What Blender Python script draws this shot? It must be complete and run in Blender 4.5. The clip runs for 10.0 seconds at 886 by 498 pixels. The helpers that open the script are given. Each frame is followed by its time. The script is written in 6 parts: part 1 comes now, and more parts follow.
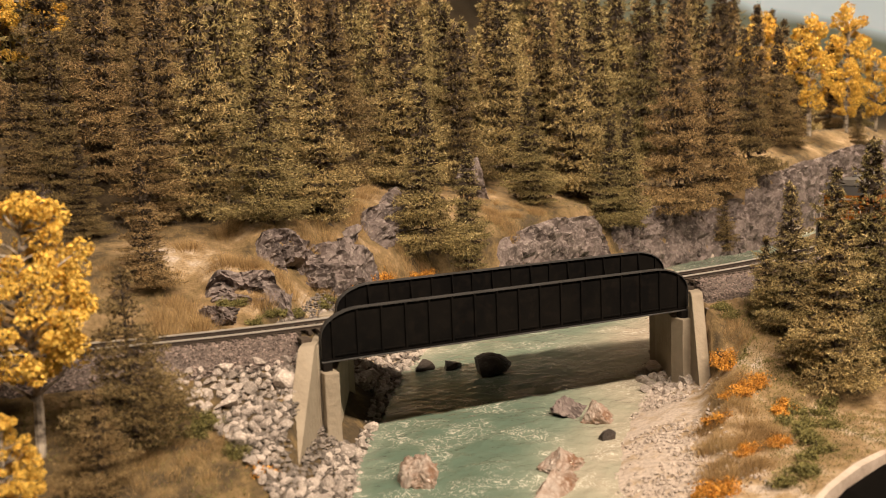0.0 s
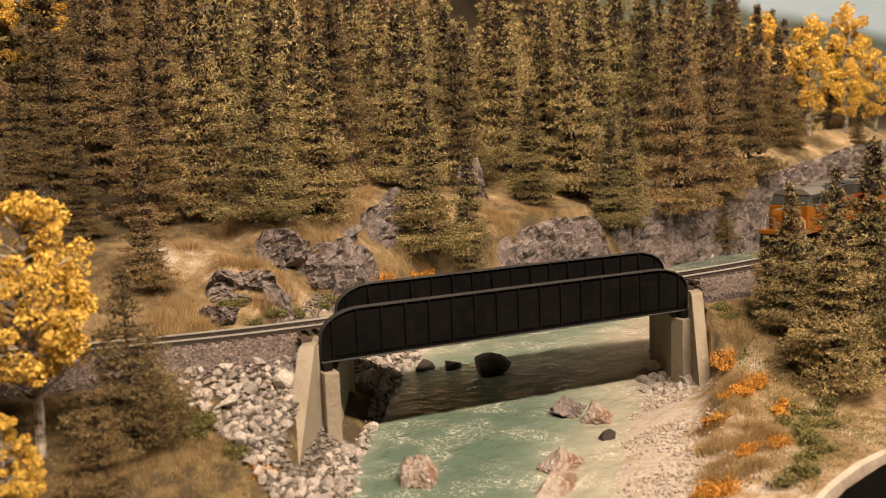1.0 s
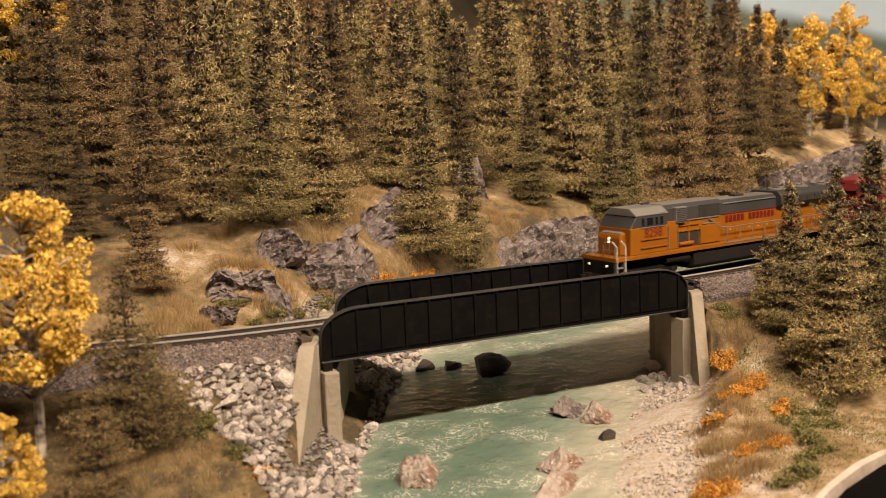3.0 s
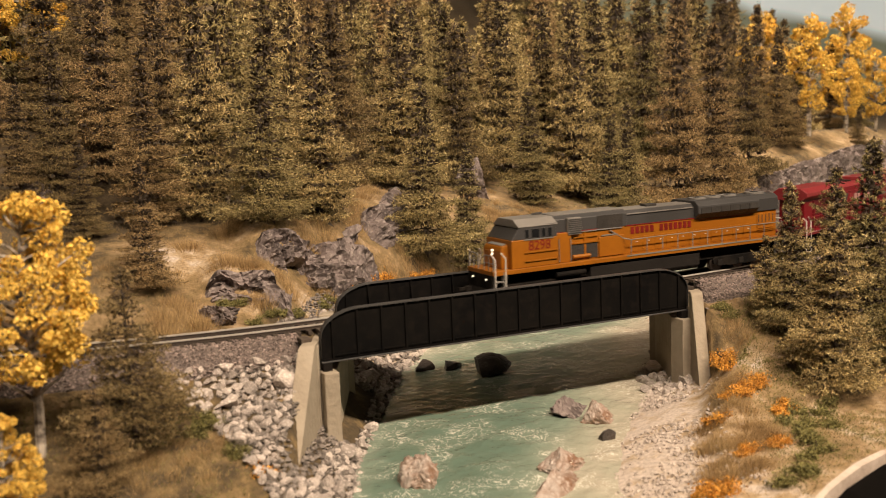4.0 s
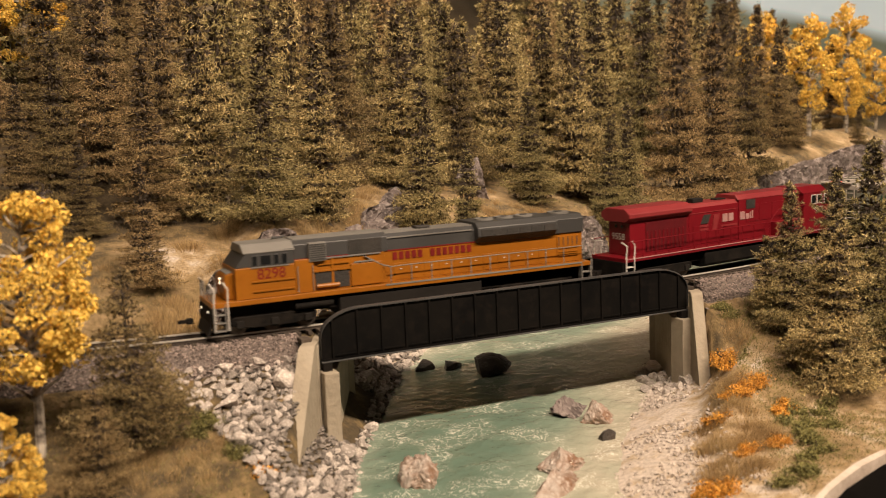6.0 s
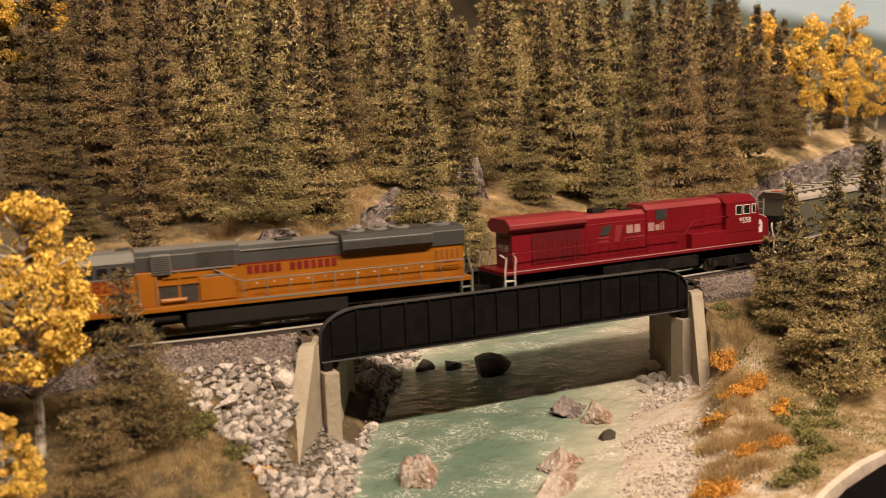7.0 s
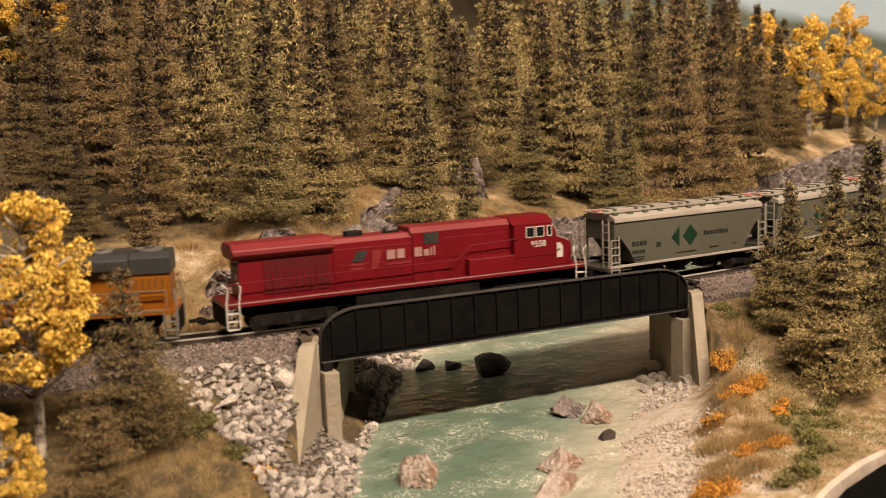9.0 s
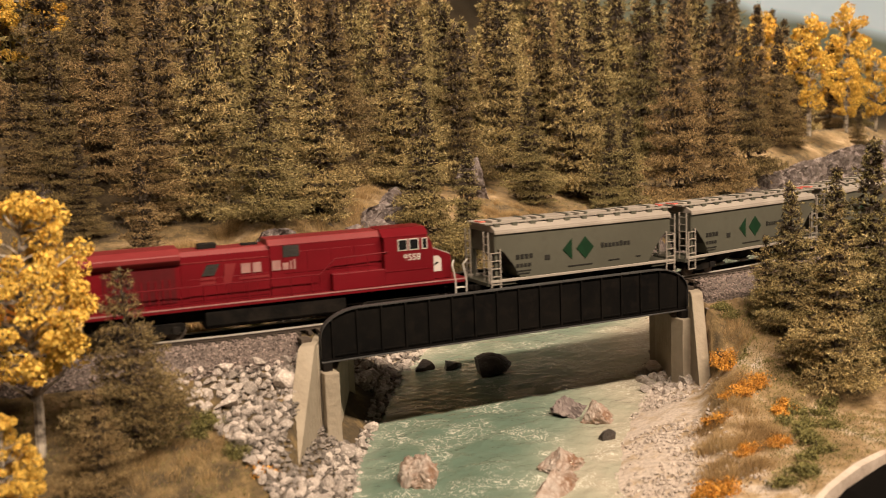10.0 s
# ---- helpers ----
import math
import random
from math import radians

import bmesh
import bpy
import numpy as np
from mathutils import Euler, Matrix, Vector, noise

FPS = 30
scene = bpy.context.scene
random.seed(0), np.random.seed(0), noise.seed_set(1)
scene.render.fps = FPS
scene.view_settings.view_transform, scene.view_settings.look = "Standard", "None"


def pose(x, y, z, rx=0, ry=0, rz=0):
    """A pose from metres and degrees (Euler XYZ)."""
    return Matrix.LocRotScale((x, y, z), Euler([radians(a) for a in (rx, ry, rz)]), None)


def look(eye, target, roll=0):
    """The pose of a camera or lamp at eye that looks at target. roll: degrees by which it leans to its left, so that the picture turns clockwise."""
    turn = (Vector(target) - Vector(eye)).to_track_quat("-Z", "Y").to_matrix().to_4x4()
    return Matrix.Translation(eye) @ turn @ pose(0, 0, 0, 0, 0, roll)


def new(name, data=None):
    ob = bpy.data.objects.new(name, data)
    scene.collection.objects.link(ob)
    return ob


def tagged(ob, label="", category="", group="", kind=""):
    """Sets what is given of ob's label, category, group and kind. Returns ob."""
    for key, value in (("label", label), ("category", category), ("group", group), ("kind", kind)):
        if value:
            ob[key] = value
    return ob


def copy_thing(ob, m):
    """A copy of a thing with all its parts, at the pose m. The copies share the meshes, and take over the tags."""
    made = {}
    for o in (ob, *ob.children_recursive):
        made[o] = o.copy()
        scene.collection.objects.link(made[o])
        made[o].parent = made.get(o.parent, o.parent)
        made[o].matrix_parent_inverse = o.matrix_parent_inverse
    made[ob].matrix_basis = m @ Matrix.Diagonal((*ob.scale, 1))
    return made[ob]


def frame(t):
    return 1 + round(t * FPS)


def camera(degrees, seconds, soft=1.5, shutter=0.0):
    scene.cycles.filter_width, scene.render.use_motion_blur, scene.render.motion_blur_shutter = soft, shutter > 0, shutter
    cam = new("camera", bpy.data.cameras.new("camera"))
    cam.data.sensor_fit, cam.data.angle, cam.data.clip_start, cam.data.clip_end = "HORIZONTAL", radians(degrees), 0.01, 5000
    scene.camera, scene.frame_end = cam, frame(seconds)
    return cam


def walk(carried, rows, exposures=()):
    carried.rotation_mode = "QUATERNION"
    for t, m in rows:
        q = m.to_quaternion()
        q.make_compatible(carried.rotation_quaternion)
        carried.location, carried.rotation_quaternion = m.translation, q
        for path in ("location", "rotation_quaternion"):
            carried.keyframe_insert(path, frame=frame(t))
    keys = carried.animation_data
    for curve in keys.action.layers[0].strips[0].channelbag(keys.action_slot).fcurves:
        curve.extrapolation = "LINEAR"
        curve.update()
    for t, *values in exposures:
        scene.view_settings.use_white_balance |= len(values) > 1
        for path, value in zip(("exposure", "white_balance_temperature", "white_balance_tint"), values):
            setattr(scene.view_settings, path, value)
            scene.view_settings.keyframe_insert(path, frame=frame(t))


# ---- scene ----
# A model railway: a plate girder bridge over a green river. x runs along the bridge, z = 0 is the top of the rails.
cam = camera(46.67, 10.0, soft=0.7, shutter=0.5)
EYE, AIM, LEAN = (-0.1831, -0.6067, 0.1323), (0.2312, 0.2924, -0.0086), -2.19
walk(cam, [(0.0, look(EYE, AIM, LEAN)), (10.0, look(EYE, AIM, LEAN))])
cam.data.dof.use_dof = True
cam.data.dof.focus_distance = 0.84
cam.data.dof.aperture_fstop = 14.0

# ---- light: warm strip lamps over the layout's front, a dim room ----
scene.view_settings.exposure = 0.0
world = bpy.data.worlds.new("room")
scene.world = world
world.use_nodes = True
world.node_tree.nodes["Background"].inputs[0].default_value = (1.0, 0.84, 0.66, 1)
world.node_tree.nodes["Background"].inputs[1].default_value = 0.008


def strip_lamp(name, eye, target, sx, sy, power, colour):
    data = bpy.data.lights.new(name, "AREA")
    data.shape, data.size, data.size_y, data.energy, data.color = "RECTANGLE", sx, sy, power, colour
    ob = new(name, data)
    ob.matrix_world = look(eye, target)
    return ob


WARM = (1.0, 0.78, 0.58)
strip_lamp("aisle_lamp", (0.30, -0.92, 1.12), (0.30, 0.20, 0.05), 1.5, 0.07, 56.0, WARM)
wood_lamp = strip_lamp("ceiling_lamp", (0.6, 0.74, 1.40), (0.6, 0.70, 0.1), 2.6, 0.12, 15.0, WARM)
wood_lamp.data.spread = radians(50)

# ---- materials ----


def material(name, colour, rough=0.7, metal=0.0, second=None, size=0.02, bump=0.2, fine=None, mix=0.6, island=0.0, object_random=0.0,
             coat=0.0, spec=0.3, each=0.0):
    """A surface with two scales of colour variation, grain in its relief, and a shift from piece to piece."""
    m = bpy.data.materials.new(name)
    m.use_nodes = True
    nt = m.node_tree
    bsdf = nt.nodes["Principled BSDF"]
    bsdf.inputs["Roughness"].default_value = rough
    bsdf.inputs["Metallic"].default_value = metal
    bsdf.inputs["Coat Weight"].default_value = coat
    bsdf.inputs["Specular IOR Level"].default_value = spec
    second = second or tuple(c * 0.6 for c in colour)
    tex = nt.nodes.new("ShaderNodeTexCoord")
    n1, n2 = nt.nodes.new("ShaderNodeTexNoise"), nt.nodes.new("ShaderNodeTexNoise")
    n1.inputs["Scale"].default_value, n1.inputs["Detail"].default_value = 1 / size, 5
    n2.inputs["Scale"].default_value, n2.inputs["Detail"].default_value = 6 / size, 4
    for n in (n1, n2):
        nt.links.new(tex.outputs["Object"], n.inputs["Vector"])
    rampn = nt.nodes.new("ShaderNodeMapRange")
    rampn.inputs[1].default_value, rampn.inputs[2].default_value = 0.38, 0.62
    rampn.inputs[4].default_value = mix
    nt.links.new(n1.outputs["Fac"], rampn.inputs[0])
    mixc = nt.nodes.new("ShaderNodeMix")
    mixc.data_type = "RGBA"
    mixc.inputs[6].default_value, mixc.inputs[7].default_value = (*colour, 1), (*second, 1)
    nt.links.new(rampn.outputs[0], mixc.inputs[0])
    last = mixc.outputs[2]
    if fine:
        r2 = nt.nodes.new("ShaderNodeMapRange")
        r2.inputs[1].default_value, r2.inputs[2].default_value, r2.inputs[4].default_value = 0.5, 0.7, 0.8
        nt.links.new(n2.outputs["Fac"], r2.inputs[0])
        m2 = nt.nodes.new("ShaderNodeMix")
        m2.data_type = "RGBA"
        nt.links.new(r2.outputs[0], m2.inputs[0])
        nt.links.new(last, m2.inputs[6])
        m2.inputs[7].default_value = (*fine, 1)
        last = m2.outputs[2]
    if island or object_random:
        src = nt.nodes.new("ShaderNodeNewGeometry" if island else "ShaderNodeObjectInfo")
        r3 = nt.nodes.new("ShaderNodeMapRange")
        amount = island or object_random
        r3.inputs[3].default_value, r3.inputs[4].default_value = 1 - amount, 1 + amount
        nt.links.new(src.outputs["Random Per Island" if island else "Random"], r3.inputs[0])
        hsv = nt.nodes.new("ShaderNodeHueSaturation")
        nt.links.new(last, hsv.inputs["Color"])
        nt.links.new(r3.outputs[0], hsv.inputs["Value"])
        last = hsv.outputs[0]
    if each:
        info = nt.nodes.new("ShaderNodeObjectInfo")
        r4 = nt.nodes.new("ShaderNodeMapRange")
        r4.inputs[3].default_value, r4.inputs[4].default_value = 1 - each, 1 + each
        nt.links.new(info.outputs["Random"], r4.inputs[0])
        r5 = nt.nodes.new("ShaderNodeMapRange")
        r5.inputs[3].default_value, r5.inputs[4].default_value = 0.506, 0.492
        nt.links.new(info.outputs["Random"], r5.inputs[0])
        hs2 = nt.nodes.new("ShaderNodeHueSaturation")
        nt.links.new(r4.outputs[0], hs2.inputs["Value"])
        nt.links.new(r5.outputs[0], hs2.inputs["Hue"])
        nt.links.new(last, hs2.inputs["Color"])
        last = hs2.outputs[0]
    nt.links.new(last, bsdf.inputs["Base Color"])
    if bump:
        b = nt.nodes.new("ShaderNodeBump")
        b.inputs["Strength"].default_value, b.inputs["Distance"].default_value = bump, size * 0.15
        nt.links.new(n2.outputs["Fac"], b.inputs["Height"])
        nt.links.new(b.outputs[0], bsdf.inputs["Normal"])
    return m


def glow(name, colour, strength):
    m = bpy.data.materials.new(name)
    m.use_nodes = True
    b = m.node_tree.nodes["Principled BSDF"]
    b.inputs["Base Color"].default_value = (*colour, 1)
    b.inputs["Emission Color"].default_value = (*colour, 1)
    b.inputs["Emission Strength"].default_value = strength
    return m


girder_mat = material("girder_paint", (0.004, 0.0038, 0.0038), 0.75, spec=0.05, second=(0.008, 0.007, 0.006), size=0.03, bump=0.05, fine=(0.009, 0.0075, 0.0065))
edge_mat = material("worn_steel_edge", (0.065, 0.064, 0.064), 0.5, second=(0.03, 0.029, 0.028), size=0.02, bump=0.05)
concrete_mat = material("concrete", (0.33, 0.285, 0.22), 0.9, second=(0.23, 0.19, 0.14), size=0.03, bump=0.25, fine=(0.33, 0.28, 0.21))
# pale base with little metal: the railheads' reflected sky is put into the colour
rail_mat = material("rail_steel", (0.66, 0.63, 0.58), 0.3, 0.3, second=(0.54, 0.50, 0.44), size=0.02, bump=0.03)
rust_mat = material("rail_rust", (0.03, 0.021, 0.015), 0.8, second=(0.018, 0.013, 0.01), size=0.01)
tie_mat = material("tie_wood", (0.055, 0.042, 0.032), 0.9, second=(0.09, 0.075, 0.06), size=0.008, bump=0.4, object_random=0.3)
ballast_mat = material("ballast_stone", (0.22, 0.175, 0.155), 0.9, second=(0.11, 0.085, 0.078), size=0.01, island=0.75, bump=0.2)
stone_mat = material("riprap_stone", (0.42, 0.37, 0.33), 0.9, second=(0.22, 0.185, 0.165), size=0.007, bump=0.6, fine=(0.72, 0.66, 0.60), object_random=0.3)
pebble_mat = material("beach_pebble", (0.47, 0.41, 0.36), 0.9, second=(0.30, 0.255, 0.22), size=0.01, island=0.3, bump=0.3)
rubble_mat = material("bank_rubble", (0.22, 0.195, 0.175), 0.9, second=(0.09, 0.075, 0.062), size=0.01, island=0.5, bump=0.3)
rock_mat = material("cliff_rock", (0.225, 0.185, 0.175), 0.8, second=(0.055, 0.043, 0.041), size=0.02, bump=0.7, fine=(0.34, 0.295, 0.27), mix=0.9)
boulder_mat = material("wet_boulder", (0.38, 0.325, 0.285), 0.4, second=(0.19, 0.10, 0.055), size=0.014, bump=0.5, fine=(0.52, 0.46, 0.41), mix=0.9, coat=0.3)
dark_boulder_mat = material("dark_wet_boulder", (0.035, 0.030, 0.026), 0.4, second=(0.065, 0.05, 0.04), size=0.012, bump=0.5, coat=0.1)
bark_mat = material("conifer_bark", (0.055, 0.040, 0.028), 0.95, second=(0.10, 0.08, 0.06), size=0.006, bump=0.6)
birch_mat = material("aspen_bark", (0.50, 0.44, 0.36), 0.8, second=(0.04, 0.03, 0.025), size=0.006, bump=0.3, mix=0.95)
needle_mat = material("needles", each=0.28, colour=(0.33, 0.265, 0.112), rough=0.85, second=(0.17, 0.13, 0.054), size=0.02, bump=0, island=0.85, fine=(0.58, 0.50, 0.26))
needle_dark_mat = material("brown_needles", each=0.25, colour=(0.275, 0.200, 0.090), rough=0.85, second=(0.135, 0.093, 0.044), size=0.02, bump=0, island=0.75, fine=(0.42, 0.32, 0.155))
aspen_mat = material("aspen_leaves", (0.74, 0.50, 0.10), 0.8, second=(0.60, 0.37, 0.055), size=0.02, bump=0, island=0.35, fine=(0.84, 0.60, 0.17))
orange_mat = material("orange_leaves", (0.62, 0.31, 0.055), 0.85, second=(0.48, 0.20, 0.03), size=0.01, bump=0, island=0.5)
shrub_mat = material("green_shrub", (0.20, 0.185, 0.065), 0.85, second=(0.13, 0.115, 0.04), size=0.01, bump=0, island=0.5)
straw_mat = material("dry_grass", (0.42, 0.295, 0.14), 0.85, second=(0.28, 0.175, 0.08), size=0.02, bump=0, island=0.45)
plaster_mat = material("plaster_edge", (0.55, 0.47, 0.40), 0.9, second=(0.26, 0.19, 0.14), size=0.02, bump=0.3)
fascia_mat = material("black_fascia", (0.004, 0.0035, 0.003), 0.8, spec=0.04, size=0.05, bump=0.03)
room_mat = material("room_wall", (0.12, 0.10, 0.08), 0.9, second=(0.10, 0.085, 0.065), size=0.4, bump=0.05)
yellow_mat = material("armour_yellow", (0.275, 0.096, 0.008), 0.36, second=(0.205, 0.070, 0.006), size=0.025, bump=0.04, fine=(0.235, 0.081, 0.007))
grey_mat = material("harbour_grey", (0.050, 0.049, 0.049), 0.42, second=(0.034, 0.033, 0.032), size=0.03, bump=0.03)
grey_roof_mat = material("dusty_grey_roof", (0.19, 0.18, 0.165), 0.55, second=(0.115, 0.108, 0.098), size=0.03, bump=0.05)
grille_mat = material("dark_grille", (0.028, 0.026, 0.024), 0.5, second=(0.045, 0.04, 0.036), size=0.01, bump=0.3)
under_mat = material("underframe_black", (0.006, 0.0055, 0.005), 0.8, spec=0.08, second=(0.020, 0.016, 0.013), size=0.01, bump=0.2)
tank_mat = material("fuel_tank_grey", (0.016, 0.014, 0.0125), 0.75, spec=0.12, second=(0.010, 0.009, 0.008), size=0.02, bump=0.1)
wheel_mat = material("wheel_steel", (0.20, 0.17, 0.15), 0.45, 0.8, size=0.01, bump=0.05)
red_mat = material("rail_red", (0.145, 0.006, 0.011), 0.36, second=(0.105, 0.0045, 0.008), size=0.03, bump=0.03)
dark_red_mat = material("shadow_red_grille", (0.085, 0.005, 0.008), 0.5, second=(0.06, 0.004, 0.006), size=0.006, bump=0.3)
dusty_red_mat = material("dusty_red_roof", (0.20, 0.026, 0.028), 0.5, second=(0.155, 0.012, 0.016), size=0.03, bump=0.05)
white_mat = material("white_paint", (0.52, 0.49, 0.45), 0.5, second=(0.42, 0.39, 0.35), size=0.01, bump=0.02)
letter_red_mat = material("letter_red", (0.15, 0.010, 0.008), 0.5, size=0.01, bump=0)
hopper_mat = material("hopper_olive_grey", (0.090, 0.089, 0.069), 0.5, second=(0.070, 0.068, 0.052), size=0.05, bump=0.04, fine=(0.080, 0.078, 0.060))
hopper_roof_mat = material("dusty_hopper_roof", (0.33, 0.295, 0.255), 0.7, second=(0.24, 0.21, 0.18), size=0.02, bump=0.08)
green_mat = material("emblem_green", (0.007, 0.034, 0.014), 0.5, size=0.01, bump=0)
black_mark_mat = material("black_marking", (0.022, 0.021, 0.018), 0.6, size=0.01, bump=0)
glass_mat = material("dark_window_glass", (0.012, 0.013, 0.014), 0.06, spec=0.5, size=0.01, bump=0)
faded_mat = material("faded_lettering", (0.34, 0.20, 0.185), 0.6, second=(0.25, 0.11, 0.105), size=0.004, bump=0)
lamp_mat = glow("lit_headlight", (1.0, 0.86, 0.62), 1.3)
pink_mat = material("red_hatch_grip", (0.70, 0.16, 0.12), 0.6, size=0.01, bump=0)

# ---- mesh helpers ----


def part(name, bm, mat, parent=None, label="", smooth=False):
    me = bpy.data.meshes.new(name)
    if isinstance(bm, bmesh.types.BMesh):
        bmesh.ops.recalc_face_normals(bm, faces=bm.faces)
        bm.to_mesh(me)
        bm.free()
    else:
        verts, faces = bm
        me.from_pydata(verts, [], faces)
    me.materials.append(mat)
    if smooth:
        for p in me.polygons:
            p.use_smooth = True
    ob = new(name, me)
    if parent is not None:
        ob.parent = parent
    if label:
        ob["label"] = label
    return ob


def again(ob, m, parent=None):
    """Another piece on the same mesh."""
    o = new(ob.name.split(".")[0], ob.data)
    o.parent = parent if parent is not None else ob.parent
    o.matrix_basis = m
    return o


def box(bm, x0, x1, y0, y1, z0, z1, bevel=0.0):
    r = bmesh.ops.create_cube(bm, size=1)
    bmesh.ops.scale(bm, vec=(abs(x1 - x0), abs(y1 - y0), abs(z1 - z0)), verts=r["verts"])
    bmesh.ops.translate(bm, vec=((x0 + x1) / 2, (y0 + y1) / 2, (z0 + z1) / 2), verts=r["verts"])
    if bevel:
        edges = list({e for v in r["verts"] for e in v.link_edges})
        bmesh.ops.bevel(bm, geom=edges, offset=bevel, segments=2, affect="EDGES", profile=0.5)
    return bm


def boxed(*a, **k):
    return box(bmesh.new(), *a, **k)


def prism(bm, outline, axis, lo, hi, bevel=0.0):
    """Extrudes an outline: axis x takes (y, z), y takes (x, z), z takes (x, y)."""
    def at(a, b, c):
        return {"x": (c, a, b), "y": (a, c, b), "z": (a, b, c)}[axis]
    low = [bm.verts.new(at(a, b, lo)) for a, b in outline]
    top = [bm.verts.new(at(a, b, hi)) for a, b in outline]
    n = len(outline)
    faces = [bm.faces.new(low), bm.faces.new(top)]
    for i in range(n):
        faces.append(bm.faces.new((low[i], low[(i + 1) % n], top[(i + 1) % n], top[i])))
    if bevel:
        edges = list({e for f in faces for e in f.edges})
        bmesh.ops.bevel(bm, geom=edges, offset=bevel, segments=1, affect="EDGES")
    return bm


def prismed(*a, **k):
    return prism(bmesh.new(), *a, **k)


def rod(bm, points, r, sides=6):
    """A round bar through the points."""
    rings = []
    pts = [Vector(p) for p in points]
    for i, p in enumerate(pts):
        d = (pts[min(i + 1, len(pts) - 1)] - pts[max(i - 1, 0)]).normalized()
        a = d.orthogonal().normalized()
        b = d.cross(a)
        if rings:
            a = (prev - d * prev.dot(d)).normalized()
            b = d.cross(a)
        prev = a
        rr = r[i] if isinstance(r, (list, tuple)) else r
        rings.append([bm.verts.new(p + (a * math.cos(t) + b * math.sin(t)) * rr) for t in [2 * math.pi * k / sides for k in range(sides)]])
    for s, t in zip(rings, rings[1:]):
        for k in range(sides):
            bm.faces.new((s[k], s[(k + 1) % sides], t[(k + 1) % sides], t[k]))
    bm.faces.new(rings[0])
    bm.faces.new(rings[-1])
    return bm


def disc(bm, x, y, z, r, depth, axis="z", sides=20):
    m = Matrix.Translation((x, y, z)) @ (Matrix.Rotation(math.pi / 2, 4, "X") if axis == "y" else Matrix.Rotation(math.pi / 2, 4, "Y") if axis == "x" else Matrix())
    bmesh.ops.create_cone(bm, cap_ends=True, segments=sides, radius1=r, radius2=r, depth=depth, matrix=m)
    return bm


def thing(name, label, category, group="", m=None, kind=""):
    ob = new(name)
    ob.empty_display_size = 0.01
    if m is not None:
        ob.matrix_basis = m
    return tagged(ob, label, category, group, kind)


# ---- the ground's form ----
WATER = -0.075


def fbm(x, y, size, octaves=4, seed=0):
    """Smooth value noise in -1..1, summed over octaves, for arrays of places."""
    total, amp, norm = 0.0, 1.0, 0.0
    for o in range(octaves):
        u, v = np.asarray(x) / size + 17.3 * seed + 5.1 * o, np.asarray(y) / size - 9.7 * seed + 3.7 * o
        i, j = np.floor(u), np.floor(v)
        a, b = u - i, v - j
        a, b = a * a * (3 - 2 * a), b * b * (3 - 2 * b)

        def grain(p, q):
            g = np.sin(p * 127.1 + q * 311.7) * 43758.5453
            return (g - np.floor(g)) * 2 - 1
        low = grain(i, j) * (1 - a) + grain(i + 1, j) * a
        top = grain(i, j + 1) * (1 - a) + grain(i + 1, j + 1) * a
        total, norm = total + amp * (low * (1 - b) + top * b), norm + amp
        amp, size = amp * 0.5, size * 0.5
    return total / norm


def ramp(v, lo, hi):
    t = np.clip((np.asarray(v, float) - lo) / (hi - lo), 0, 1)
    return t * t * (3 - 2 * t)


def track_y(x):
    """Centre line of the track: straight over the bridge, bending back on both sides."""
    x = np.asarray(x, float)
    left, right = np.clip(-x, 0, None), np.clip(x - 0.22, 0, None)
    bend = np.minimum(right, 0.36)
    return np.minimum(left, 0.22) ** 2 / 1.24 + np.clip(left - 0.22, 0, None) * 0.355 \
        + bend ** 2 / 1.66 + np.clip(right - 0.36, 0, None) * 0.434


def river_left(y):
    return np.interp(y, (-0.35, -0.17, -0.1, -0.01, 0.02, 0.12, 0.18, 0.25, 0.4, 0.44, 0.5, 0.7, 1.3),
                     (-0.1, -0.045, -0.012, 0.034, 0.055, 0.112, 0.16, 0.27, 0.58, 0.72, 0.87, 1.3, 2.6))


def river_right(y):
    return np.interp(y, (-0.35, -0.17, -0.1, -0.01, 0.02, 0.12, 0.18, 0.25, 0.4, 0.44, 0.5, 0.7, 1.3),
                     (0.03, 0.118, 0.17, 0.258, 0.27, 0.37, 0.48, 0.64, 1.0, 1.12, 1.3, 1.8, 3.0))


def bank_line(x):
    return np.interp(x, (-0.6, -0.1, 0.05, 0.17, 0.3, 0.6, 0.9, 1.2, 1.5, 2.0),
                     (0.05, 0.05, 0.085, 0.19, 0.275, 0.415, 0.515, 0.65, 0.8, 1.05))


# rock ledges of the far bank: foot line from left to right, rise behind it, depth of the terrace
LEDGES = [(((-0.040, 0.112), (-0.012, 0.100), (0.022, 0.106)), 0.012, 0.075),
          (((0.012, 0.160), (0.060, 0.166), (0.094, 0.180), (0.124, 0.208)), 0.014, 0.10),
          (((0.132, 0.232), (0.165, 0.262), (0.205, 0.325)), 0.016, 0.09),
          (((0.290, 0.272), (0.352, 0.306), (0.420, 0.338), (0.470, 0.362)), 0.010, 0.10),
          (((0.490, 0.376), (0.584, 0.406), (0.665, 0.430)), 0.004, 0.08),
          (((0.660, 0.432), (0.715, 0.443), (0.775, 0.458)), 0.018, 0.10),
          (((0.770, 0.462), (0.90, 0.528), (1.05, 0.600), (1.22, 0.690), (1.42, 0.790)), 0.030, 0.16)]


